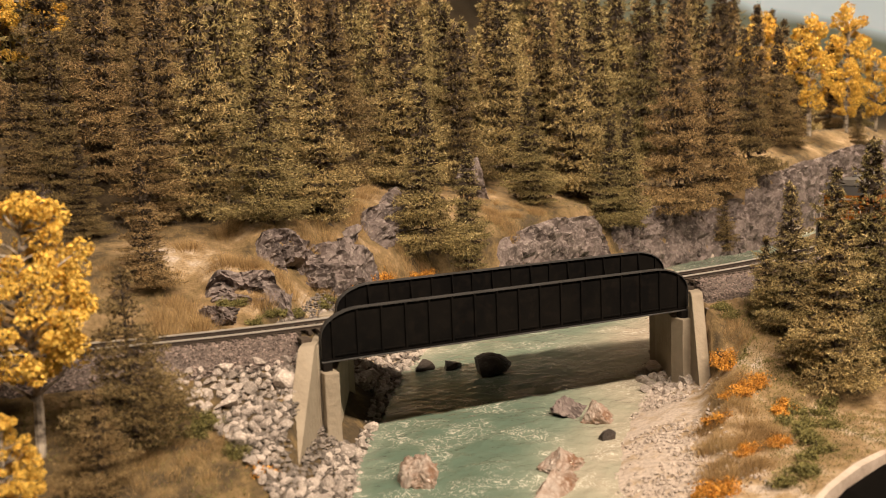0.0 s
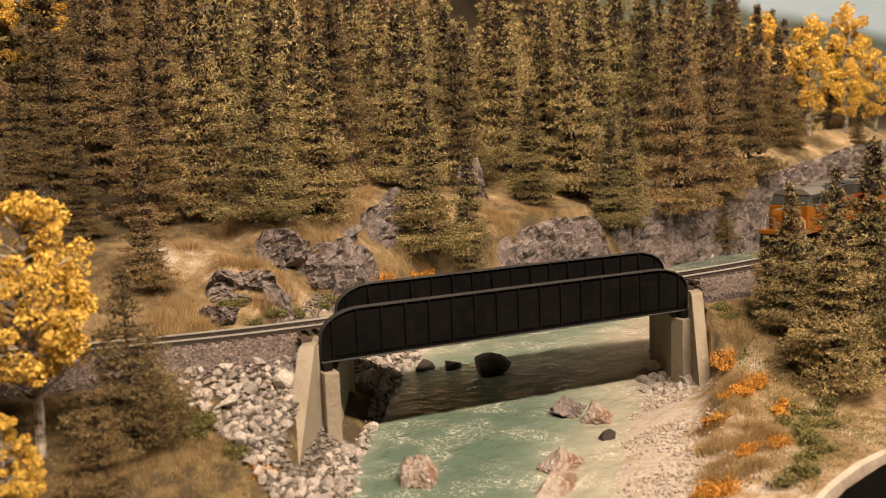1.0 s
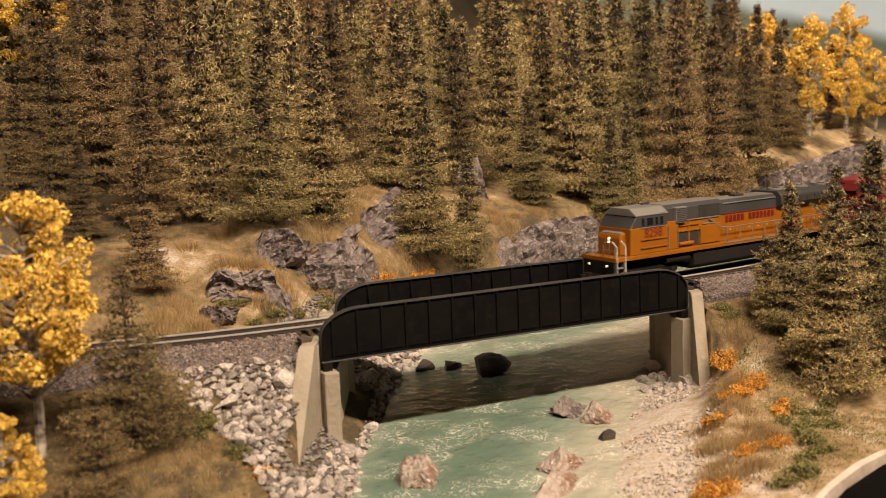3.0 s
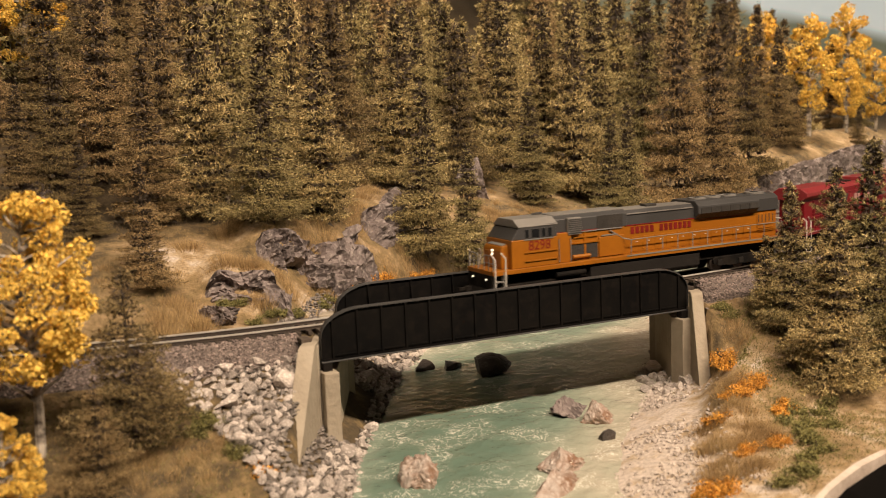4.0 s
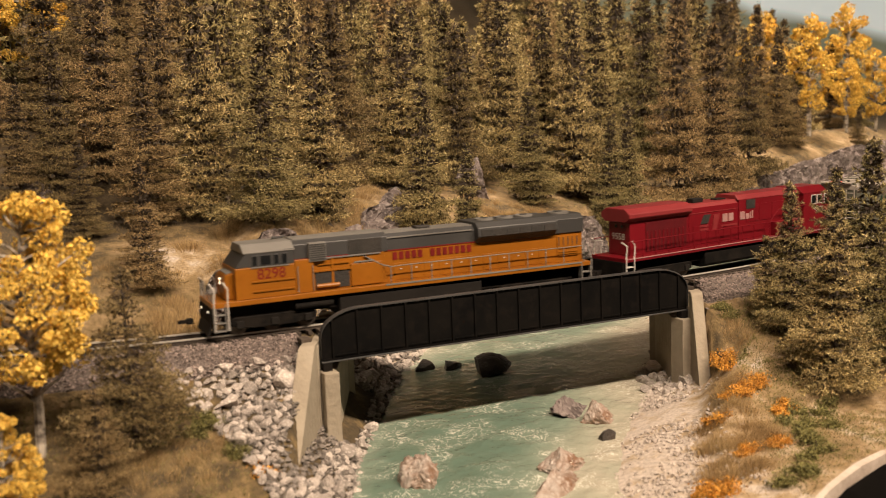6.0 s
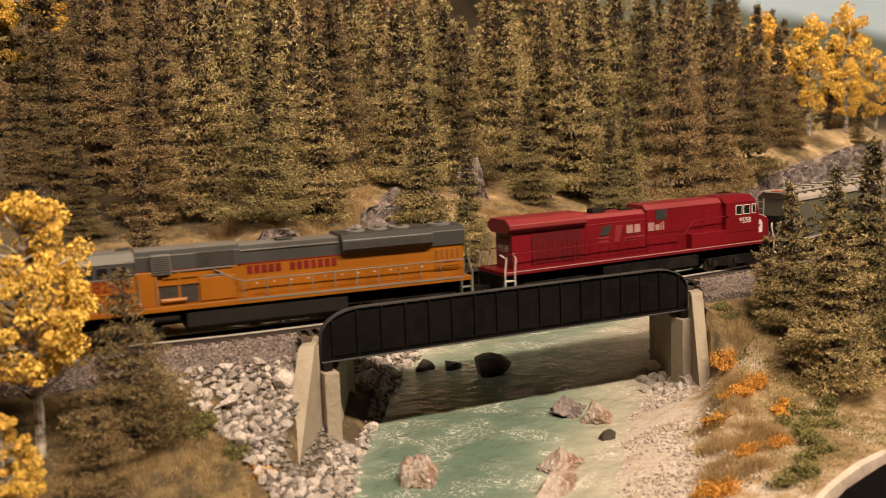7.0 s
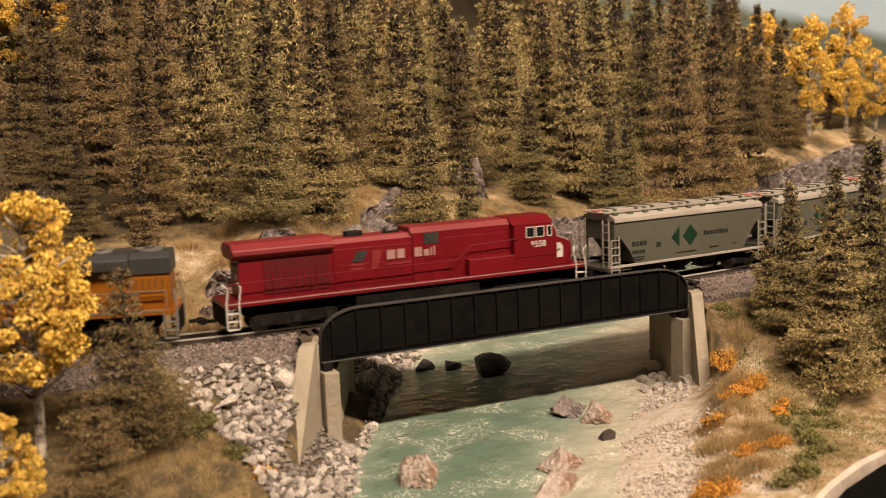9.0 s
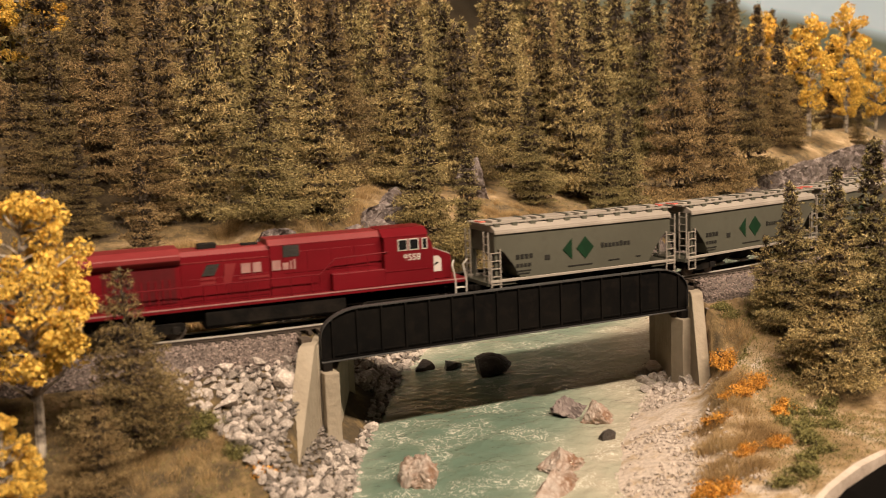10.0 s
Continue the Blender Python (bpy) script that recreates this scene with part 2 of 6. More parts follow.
def ledge_place(x, y, line):
    """How far behind the foot line a place lies, and its distance in from the line's ends."""
    best, depth, inset = None, None, None
    total = sum(math.dist(p, q) for p, q in zip(line, line[1:]))
    gone = 0.0
    for (xa, ya), (xb, yb) in zip(line, line[1:]):
        n = math.dist((xa, ya), (xb, yb))
        ux, uy = (xb - xa) / n, (yb - ya) / n
        along = (x - xa) * ux + (y - ya) * uy
        held = np.clip(along, 0, n)
        away = np.hypot(x - xa - ux * held, y - ya - uy * held)
        side = -(x - xa) * uy + (y - ya) * ux
        lead = gone + along
        edge = np.minimum(lead, total - lead)
        if best is None:
            best, depth, inset = away, side, edge
        else:
            closer = away < best
            best, depth, inset = np.where(closer, away, best), np.where(closer, side, depth), np.where(closer, edge, inset)
        gone += n
    return depth, inset


def ledge_lift(x, y):
    total = 0.0
    if np.max(y) < 0.095:
        return total
    for line, rise, run in LEDGES:
        depth, inset = ledge_place(x, y, line)
        total = total + rise * ramp(depth, 0.001, 0.012) * (1 - ramp(depth, run * 0.35, run)) * ramp(inset, -0.012, 0.012)
    return total


def ground(x, y):
    """Height of the modelled ground over the plan."""
    x, y = np.asarray(x, float), np.asarray(y, float)
    off = y - track_y(x)
    near = np.clip(-off - 0.03, 0, None)
    right_side = ramp(x, 0.1, 0.2)
    land = -0.012 - near * (0.42 * (1 - right_side) + 0.30 * right_side)
    land = np.maximum(land, -0.066 + 0.012 * right_side)
    deep = np.clip((y - bank_line(x)) * 0.85, 0, None)
    lower = 1 - 0.40 * ramp(x - 0.55 * y, 0.3, 0.95)
    hill = 0.012 * ramp(deep, 0.0, 0.03) + 0.022 * ramp(deep, 0.02, 0.1) + 0.2 * np.clip(deep - 0.05, 0, 0.2) \
        + 0.55 * lower * np.clip(deep - 0.2, 0, 0.7)
    far = ramp(off, 0.025, 0.05)
    land = land + far * hill
    land = land + (0.006 * fbm(x, y, 0.09, 4, 3)) * ramp(np.abs(off), 0.024, 0.05)
    bed = ramp(np.abs(off), 0.034, 0.02)
    land = land * (1 - bed) + -0.0055 * bed
    dl, dr = river_left(y) - x, x - river_right(y)
    wob = 0.012 * fbm(x, y, 0.06, 3, 8)
    slope_l = 0.75 + 0.25 * ramp(y, 0.1, 0.3)
    from_l = WATER + (dl + wob * 0.6) * slope_l
    beach = np.clip(dr, None, 0.055) * 0.22 + np.clip(dr - 0.055, 0, None) * 0.75
    from_l_cap = np.maximum(from_l, WATER - 0.012)
    from_r_cap = np.maximum(WATER + beach + wob * 0.22, WATER - 0.012)
    bank = np.where(dl > dr, from_l_cap, from_r_cap)
    cut = np.minimum(land, bank)
    wall = (y + 0.041) * 0.52
    held_l = ramp(x - np.minimum(wall, 0) - np.clip(wall, 0, 0.045), -0.0100, -0.0135) * ramp(y, -0.125, -0.088) * ramp(y, 0.09, 0.06)
    held_r = ramp(x - np.minimum(wall, 0) - np.clip(wall, 0, 0.045), 0.2755, 0.2790) * ramp(y, -0.080, -0.060) * ramp(y, 0.075, 0.05)
    held = np.clip(held_l + held_r, 0, 1)
    land = land * held + cut * (1 - held)
    return land + ledge_lift(x, y)


# ---- ground, water, layout edge, backdrop ----
def front_edge(x):
    return -0.300 + 0.338 * np.clip(np.asarray(x) - 0.05, 0, 1.6)


def mixed_material(name, stops, rough, attr="zone", noise_size=0.01, jitter=0.35, bump=0.6, bump_size=0.004, coat=0.0):
    """Colour by the ground's kind (0 sand .. 1 turf; the darkest end also holds painted shade), broken up by noise."""
    m = bpy.data.materials.new(name)
    m.use_nodes = True
    nt = m.node_tree
    b = nt.nodes["Principled BSDF"]
    b.inputs["Roughness"].default_value = rough
    b.inputs["Coat Weight"].default_value = coat
    at = nt.nodes.new("ShaderNodeAttribute")
    at.attribute_name = attr
    tex = nt.nodes.new("ShaderNodeTexCoord")
    n1, n2 = nt.nodes.new("ShaderNodeTexNoise"), nt.nodes.new("ShaderNodeTexNoise")
    n1.inputs["Scale"].default_value, n1.inputs["Detail"].default_value = 1 / noise_size, 8
    n2.inputs["Scale"].default_value, n2.inputs["Detail"].default_value = 1 / bump_size, 5
    nt.links.new(tex.outputs["Object"], n1.inputs["Vector"])
    nt.links.new(tex.outputs["Object"], n2.inputs["Vector"])
    mr = nt.nodes.new("ShaderNodeMapRange")
    mr.inputs[1].default_value, mr.inputs[2].default_value = 0.25, 0.75
    mr.inputs[3].default_value, mr.inputs[4].default_value = -jitter, jitter
    nt.links.new(n1.outputs["Fac"], mr.inputs[0])
    add = nt.nodes.new("ShaderNodeMath")
    nt.links.new(at.outputs["Fac"], add.inputs[0])
    nt.links.new(mr.outputs[0], add.inputs[1])
    cr = nt.nodes.new("ShaderNodeValToRGB")
    el = cr.color_ramp.elements
    while len(el) < len(stops):
        el.new(0.5)
    for e, (p, c) in zip(el, stops):
        e.position, e.color = p, (*c, 1)
    nt.links.new(add.outputs[0], cr.inputs[0])
    hsv = nt.nodes.new("ShaderNodeHueSaturation")
    mv = nt.nodes.new("ShaderNodeMapRange")
    mv.inputs[1].default_value, mv.inputs[2].default_value = 0.3, 0.7
    mv.inputs[3].default_value, mv.inputs[4].default_value = 0.72, 1.25
    nt.links.new(n2.outputs["Fac"], mv.inputs[0])
    nt.links.new(mv.outputs[0], hsv.inputs["Value"])
    nt.links.new(cr.outputs[0], hsv.inputs["Color"])
    nt.links.new(hsv.outputs[0], b.inputs["Base Color"])
    bp = nt.nodes.new("ShaderNodeBump")
    bp.inputs["Strength"].default_value, bp.inputs["Distance"].default_value = bump, bump_size * 0.4
    nt.links.new(n2.outputs["Fac"], bp.inputs["Height"])
    nt.links.new(bp.outputs[0], b.inputs["Normal"])
    return m


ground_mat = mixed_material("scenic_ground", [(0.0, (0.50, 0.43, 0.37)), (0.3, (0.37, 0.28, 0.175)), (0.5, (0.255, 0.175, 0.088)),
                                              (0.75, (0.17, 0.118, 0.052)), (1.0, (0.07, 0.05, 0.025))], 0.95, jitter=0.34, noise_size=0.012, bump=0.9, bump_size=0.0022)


def rubble_edge(x, y):
    """Above zero on the river's side of the line where the riprap gives way to turf."""
    return x + 0.076 + 0.30 * (y + 0.08) + 0.006 * fbm(x, y, 0.02, 2, 90)


def ground_zone(x, y, z):
    off = np.abs(y - track_y(x))
    turf = 0.73 + 0.38 * fbm(x, y, 0.045, 3, 21)
    beach = ramp(z, WATER + 0.026, WATER + 0.006)
    bed = ramp(off, 0.045, 0.03)
    kind = turf * (1 - beach) * (1 - 0.5 * bed)
    # dark soil under the riprap, doubling as painted shade in the stone gaps
    gap_soil = (x < 0.14) & (river_left(y) - x > -0.012) & (river_left(y) - x < 0.10) & (y < 0.10) & (y > -0.16) & ((y > -0.03) | (rubble_edge(x, y) > 0))
    for px, py, pr in ((-0.050, 0.165, 0.034), (-0.018, 0.125, 0.020), (0.020, 0.185, 0.016), (0.040, 0.130, 0.020), (0.26, -0.10, 0.018), (0.205, -0.165, 0.012), (0.000, 0.075, 0.02)):
        kind = kind * (1 - 0.65 * np.exp(-((x - px) ** 2 + (y - py) ** 2) / pr ** 2))
    kind = np.where((x < -0.03) & (y < -0.05), np.maximum(kind, 0.92), kind)
    # needle litter, with the trees' shade on the ground painted in as darker colour
    litter_shade = ramp((y - bank_line(x)) * 0.85, 0.11, 0.17)
    kind = kind * (1 - litter_shade) + 1.25 * litter_shade
    return np.clip(np.where(gap_soil, 1.0, kind), 0, 1.3)


xs_g = np.concatenate([np.arange(-0.6, -0.2, 0.012), np.arange(-0.2, 0.6, 0.0045), np.arange(0.6, 2.4, 0.011)])
vs_g = np.concatenate([np.linspace(0, 0.45, 100, endpoint=False), np.linspace(0.45, 1, 90)])
me_u, me_v = np.meshgrid(xs_g, vs_g, indexing="ij")
gy = front_edge(me_u) + (1.5 - front_edge(me_u)) * me_v
gz = ground(me_u, gy)
nx, ny = me_u.shape
verts = np.stack([me_u, gy, gz], -1).reshape(-1, 3)
idx = np.arange(nx * ny).reshape(nx, ny)
faces = np.stack([idx[:-1, :-1], idx[1:, :-1], idx[1:, 1:], idx[:-1, 1:]], -1).reshape(-1, 4)
me = bpy.data.meshes.new("ground")
me.from_pydata(verts.tolist(), [], faces.tolist())
me.materials.append(ground_mat)
for p in me.polygons:
    p.use_smooth = True
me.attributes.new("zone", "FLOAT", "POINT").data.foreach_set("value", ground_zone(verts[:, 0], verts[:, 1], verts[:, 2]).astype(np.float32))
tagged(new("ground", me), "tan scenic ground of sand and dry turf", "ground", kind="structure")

# plaster lip and black fascia along the front
bm = bmesh.new()
rows = []
for x in np.linspace(-0.6, 1.6, 160):
    y, z = float(front_edge(x)), float(max(ground(x, front_edge(x)), WATER))
    wob = 0.002 * float(fbm(x, 0.0, 0.03, 3, 5))
    rows.append([bm.verts.new(v) for v in ((x, y + 0.003, z - 0.004), (x, y + 0.001, z + 0.001 + wob * 0.5), (x, y - 0.0025 + wob * 0.5, z + 0.0005 + wob * 0.5), (x, y - 0.003, z - 0.03), (x, y + 0.003, z - 0.03))])
for a, b in zip(rows, rows[1:]):
    for k in range(5):
        bm.faces.new((a[k], b[k], b[(k + 1) % 5], a[(k + 1) % 5]))
tagged(part("layout_edge", bm, plaster_mat), "rough pale plaster edge of the layout", "trim", kind="structure")
bm = bmesh.new()
rows = []
for x in np.linspace(-0.6, 1.6, 60):
    y, z = float(front_edge(x)), float(max(ground(x, front_edge(x)), WATER))
    rows.append([bm.verts.new(v) for v in ((x, y - 0.0055, z - 0.003), (x, y - 0.028, z - 0.004), (x, y - 0.028, z - 0.45), (x, y - 0.0055, z - 0.45))])
for a, b in zip(rows, rows[1:]):
    for k in range(4):
        bm.faces.new((a[k], b[k], b[(k + 1) % 4], a[(k + 1) % 4]))
tagged(part("fascia", bm, fascia_mat), "black painted fascia board below the layout edge", "trim", kind="structure")

# water: a murky green resin sheet with small ripples
wm = bpy.data.materials.new("river_water")
wm.use_nodes = True
nt = wm.node_tree
wb = nt.nodes["Principled BSDF"]
wb.inputs["Roughness"].default_value = 0.06
wb.inputs["IOR"].default_value = 1.4
wb.inputs["Specular IOR Level"].default_value = 0.16
at = nt.nodes.new("ShaderNodeAttribute")
at.attribute_name = "zone"
tex = nt.nodes.new("ShaderNodeTexCoord")
na, nb, nc = (nt.nodes.new("ShaderNodeTexNoise") for _ in range(3))
na.inputs["Scale"].default_value, na.inputs["Detail"].default_value = 28, 6
nb.inputs["Scale"].default_value, nb.inputs["Detail"].default_value = 120, 5
nb.inputs["Distortion"].default_value = 1.6
nc.inputs["Scale"].default_value, nc.inputs["Detail"].default_value = 160, 3
for n in (na, nb, nc):
    nt.links.new(tex.outputs["Object"], n.inputs["Vector"])
addz = nt.nodes.new("ShaderNodeMath")
addz.operation = "MULTIPLY_ADD"
nt.links.new(na.outputs["Fac"], addz.inputs[0])
addz.inputs[1].default_value = 0.5
nt.links.new(at.outputs["Fac"], addz.inputs[2])
cr = nt.nodes.new("ShaderNodeValToRGB")
el = cr.color_ramp.elements
el.new(0.5), el.new(0.75)
for e, (p, c) in zip(el, [(0.2, (0.11, 0.165, 0.128)), (0.45, (0.20, 0.25, 0.195)), (0.75, (0.34, 0.345, 0.27)), (1.0, (0.45, 0.39, 0.31))]):
    e.position, e.color = p, (*c, 1)
nt.links.new(addz.outputs[0], cr.inputs[0])
# thin white threads of foam: where the warped noise crosses its middle value
sub = nt.nodes.new("ShaderNodeMath")
sub.operation = "SUBTRACT"
nt.links.new(nb.outputs["Fac"], sub.inputs[0])
sub.inputs[1].default_value = 0.5
ab = nt.nodes.new("ShaderNodeMath")
ab.operation = "ABSOLUTE"
nt.links.new(sub.outputs[0], ab.inputs[0])
th = nt.nodes.new("ShaderNodeMapRange")
th.inputs[1].default_value, th.inputs[2].default_value, th.inputs[3].default_value, th.inputs[4].default_value = 0.0, 0.022, 1.0, 0.0
nt.links.new(ab.outputs[0], th.inputs[0])
gate = nt.nodes.new("ShaderNodeMapRange")
gate.inputs[1].default_value, gate.inputs[2].default_value = 0.46, 0.60
nt.links.new(na.outputs["Fac"], gate.inputs[0])
mul = nt.nodes.new("ShaderNodeMath")
mul.operation = "MULTIPLY"
nt.links.new(th.outputs[0], mul.inputs[0])
nt.links.new(gate.outputs[0], mul.inputs[1])
foam = nt.nodes.new("ShaderNodeMix")
foam.data_type = "RGBA"
nt.links.new(mul.outputs[0], foam.inputs[0])
nt.links.new(cr.outputs[0], foam.inputs[6])
foam.inputs[7].default_value = (0.84, 0.82, 0.72, 1)
nt.links.new(foam.outputs[2], wb.inputs["Base Color"])
bp = nt.nodes.new("ShaderNodeBump")
bp.inputs["Strength"].default_value, bp.inputs["Distance"].default_value = 0.8, 0.0016
nt.links.new(nc.outputs["Fac"], bp.inputs["Height"])
nt.links.new(bp.outputs[0], wb.inputs["Normal"])

wy = np.concatenate([np.linspace(-0.30, 0.3, 240), np.linspace(0.305, 1.0, 90)])
wu = np.linspace(-0.12, 1.12, 90)
gv, gu = np.meshgrid(wy, wu, indexing="ij")
lx, rx = river_left(gv), river_right(gv)
gx = lx + (rx - lx) * gu
gzw = WATER + 0.0012 * fbm(gx, gv, 0.02, 3, 31) + 0.0006 * fbm(gx, gv, 0.006, 2, 33)
verts = np.stack([gx, gv, gzw], -1).reshape(-1, 3)
idx = np.arange(gx.size).reshape(gx.shape)
faces = np.stack([idx[:-1, :-1], idx[:-1, 1:], idx[1:, 1:], idx[1:, :-1]], -1).reshape(-1, 4)
me = bpy.data.meshes.new("river")
me.from_pydata(verts.tolist(), [], faces.tolist())
me.materials.append(wm)
for p in me.polygons:
    p.use_smooth = True
shallow = 0.60 * ramp(gu + 0.08 * fbm(gx, gv, 0.05, 3, 77), 0.45, 0.92) + 0.18 * ramp(gu, 0.12, 0.0) + 0.16 * ramp(gv, 0.03, 0.14)
me.attributes.new("zone", "FLOAT", "POINT").data.foreach_set("value", shallow.reshape(-1).astype(np.float32))
tagged(new("river", me), "murky pale green river with white foam threads", "water", kind="structure")

# painted sky backdrop with pale green hills, and the room around
sky_mat = bpy.data.materials.new("painted_sky")
sky_mat.use_nodes = True
nt = sky_mat.node_tree
b = nt.nodes["Principled BSDF"]
b.inputs["Roughness"].default_value = 0.95
tex = nt.nodes.new("ShaderNodeTexCoord")
sep = nt.nodes.new("ShaderNodeSeparateXYZ")
nt.links.new(tex.outputs["Object"], sep.inputs[0])
nz = nt.nodes.new("ShaderNodeTexNoise")
nz.inputs["Scale"].default_value = 2.0
nt.links.new(tex.outputs["Object"], nz.inputs["Vector"])
ad = nt.nodes.new("ShaderNodeMath")
ad.operation = "MULTIPLY_ADD"
nt.links.new(nz.outputs["Fac"], ad.inputs[0])
ad.inputs[1].default_value = 0.15
nt.links.new(sep.outputs["Z"], ad.inputs[2])
slope = nt.nodes.new("ShaderNodeMath")
slope.operation = "MULTIPLY_ADD"
nt.links.new(sep.outputs["X"], slope.inputs[0])
slope.inputs[1].default_value = 0.27
nt.links.new(ad.outputs[0], slope.inputs[2])
ad = slope
cr = nt.nodes.new("ShaderNodeValToRGB")
cr.color_ramp.elements[0].position, cr.color_ramp.elements[0].color = 0.885, (0.20, 0.225, 0.16, 1)
cr.color_ramp.elements[1].position, cr.color_ramp.elements[1].color = 0.925, (0.82, 0.95, 1.0, 1)
nt.links.new(ad.outputs[0], cr.inputs[0])
nt.links.new(cr.outputs[0], b.inputs["Base Color"])
nt.links.new(cr.outputs[0], b.inputs["Emission Color"])
# added glow: the panel brightens itself beyond what the lamps give it
b.inputs["Emission Strength"].default_value = 0.22
bm = bmesh.new()
arc = [(-1.3, 0.4), (-1.0, 1.1), (-0.4, 1.42), (0.6, 1.5), (1.8, 1.56), (2.5, 1.35), (2.8, 0.9), (2.85, -0.4)]
low = [bm.verts.new((x, y, -0.6)) for x, y in arc]
top = [bm.verts.new((x, y, 0.62)) for x, y in arc]
low2 = [bm.verts.new((x * 1.02 - 0.01, y * 1.02 + 0.01, -0.6)) for x, y in arc]
top2 = [bm.verts.new((x * 1.02 - 0.01, y * 1.02 + 0.01, 0.62)) for x, y in arc]
for i in range(len(arc) - 1):
    bm.faces.new((low[i], low[i + 1], top[i + 1], top[i]))
    bm.faces.new((low2[i], low2[i + 1], top2[i + 1], top2[i]))
    bm.faces.new((top[i], top[i + 1], top2[i + 1], top2[i]))
tagged(part("backdrop", bm, sky_mat, smooth=True), "painted pale blue sky backdrop with soft green hills", "backdrop", kind="structure")
tagged(part("floor", boxed(-3.0, 4.0, -3.2, 2.0, -1.25, -1.2), room_mat), "plain room floor", "floor", kind="structure")
tagged(part("ceiling", boxed(-3.0, 4.0, -3.2, 2.0, 1.9, 1.95), room_mat), "plain room ceiling", "ceiling", kind="structure")
tagged(part("wall_north", boxed(-3.0, 4.0, 2.0, 2.1, -1.2, 1.9), room_mat), "plain room wall behind the backdrop", "wall", kind="structure")
tagged(part("wall_south", boxed(-3.0, 4.0, -3.3, -3.2, -1.2, 1.9), room_mat), "plain room wall", "wall", kind="structure")

# ---- track ----
STRAIGHT_END, RIGHT_R, RIGHT_TURN = 0.22, 0.83, 0.41
LEFT_R, LEFT_TURN = 0.62, 0.34


def track_at(s):
    """Place and heading (towards growing s) along the track; s equals x on the bridge."""
    if s < 0:
        a = min(-s / LEFT_R, LEFT_TURN)
        rest = max(-s - LEFT_R * LEFT_TURN, 0)
        return (-LEFT_R * math.sin(a) - rest * math.cos(a), LEFT_R * (1 - math.cos(a)) + rest * math.sin(a), -a)
    if s > STRAIGHT_END:
        a = min((s - STRAIGHT_END) / RIGHT_R, RIGHT_TURN)
        rest = max(s - STRAIGHT_END - RIGHT_R * RIGHT_TURN, 0)
        return (STRAIGHT_END + RIGHT_R * math.sin(a) + rest * math.cos(a), RIGHT_R * (1 - math.cos(a)) + rest * math.sin(a), a)
    return (s, 0.0, 0.0)


track = thing("railway_track", "single railway track with shiny rails on dark wooden ties", "track", kind="structure")
S0, S1 = -0.62, 1.75
for side in (1, -1):
    for nm, prof, mt in (("rail", ((-0.0004, -0.0009), (0.0004, -0.0009), (0.0005, 0.0), (-0.0005, 0.0)), rail_mat),
                         ("rail_web", ((-0.0010, -0.0026), (0.0010, -0.0026), (0.00035, -0.00195), (0.00035, -0.0009), (-0.00035, -0.0009), (-0.00035, -0.00195)), rust_mat)):
        bm = bmesh.new()
        rings = []
        for s in np.arange(S0, S1, 0.012):
            x, y, a = track_at(float(s))
            rings.append([bm.verts.new((x - math.sin(a) * (side * 0.00825 + d), y + math.cos(a) * (side * 0.00825 + d), z)) for d, z in prof])
        for p, q in zip(rings, rings[1:]):
            for k in range(len(prof)):
                bm.faces.new((p[k], p[(k + 1) % len(prof)], q[(k + 1) % len(prof)], q[k]))
        part(nm, bm, mt, track, "polished steel rail head" if nm == "rail" else "")
tie = None
for k in range(int((0.86 + 0.26) / 0.0068)):
    x, y, a = track_at(-0.26 + k * 0.0068)
    m = Matrix.Translation((x, y, 0)) @ Matrix.Rotation(a + random.uniform(-0.02, 0.02), 4, "Z")
    if tie is None:
        tie = part("tie", boxed(-0.0014, 0.0014, -0.0150, 0.0150, -0.0048, -0.0026, 0.0002), tie_mat, track)
        tie.matrix_basis = m
    else:
        again(tie, m, track)


def scatter_stones(name, places, mat, label, category, seed):
    """Many small broken stones in one object."""
    rnd = np.random.RandomState(seed)
    base = np.array([(1, 0, 0), (-1, 0, 0), (0, 1, 0), (0, -1, 0), (0, 0, 1), (0, 0, -1)], float)
    tri = np.array([(0, 2, 4), (2, 1, 4), (1, 3, 4), (3, 0, 4), (2, 0, 5), (1, 2, 5), (3, 1, 5), (0, 3, 5)])
    verts, faces = [], []
    for i, (x, y, z, r) in enumerate(places):
        v = base * rnd.uniform(0.55, 1.1, (6, 1)) + rnd.uniform(-0.3, 0.3, (6, 3))
        a = rnd.uniform(0, 6.28)
        c, s = math.cos(a), math.sin(a)
        v = v @ np.array([(c, -s, 0), (s, c, 0), (0, 0, 1)]) * np.array([1, 1, 0.75]) * r
        verts.extend((v + (x, y, z)).tolist())
        faces.extend((tri + 6 * i).tolist())
    return tagged(part(name, (verts, faces), mat), label, category, kind="stuff")


bed_mat = material("ballast_bed", (0.15, 0.12, 0.105), 0.95, second=(0.075, 0.058, 0.052), size=0.004, bump=1.0, fine=(0.26, 0.22, 0.20), mix=0.9)
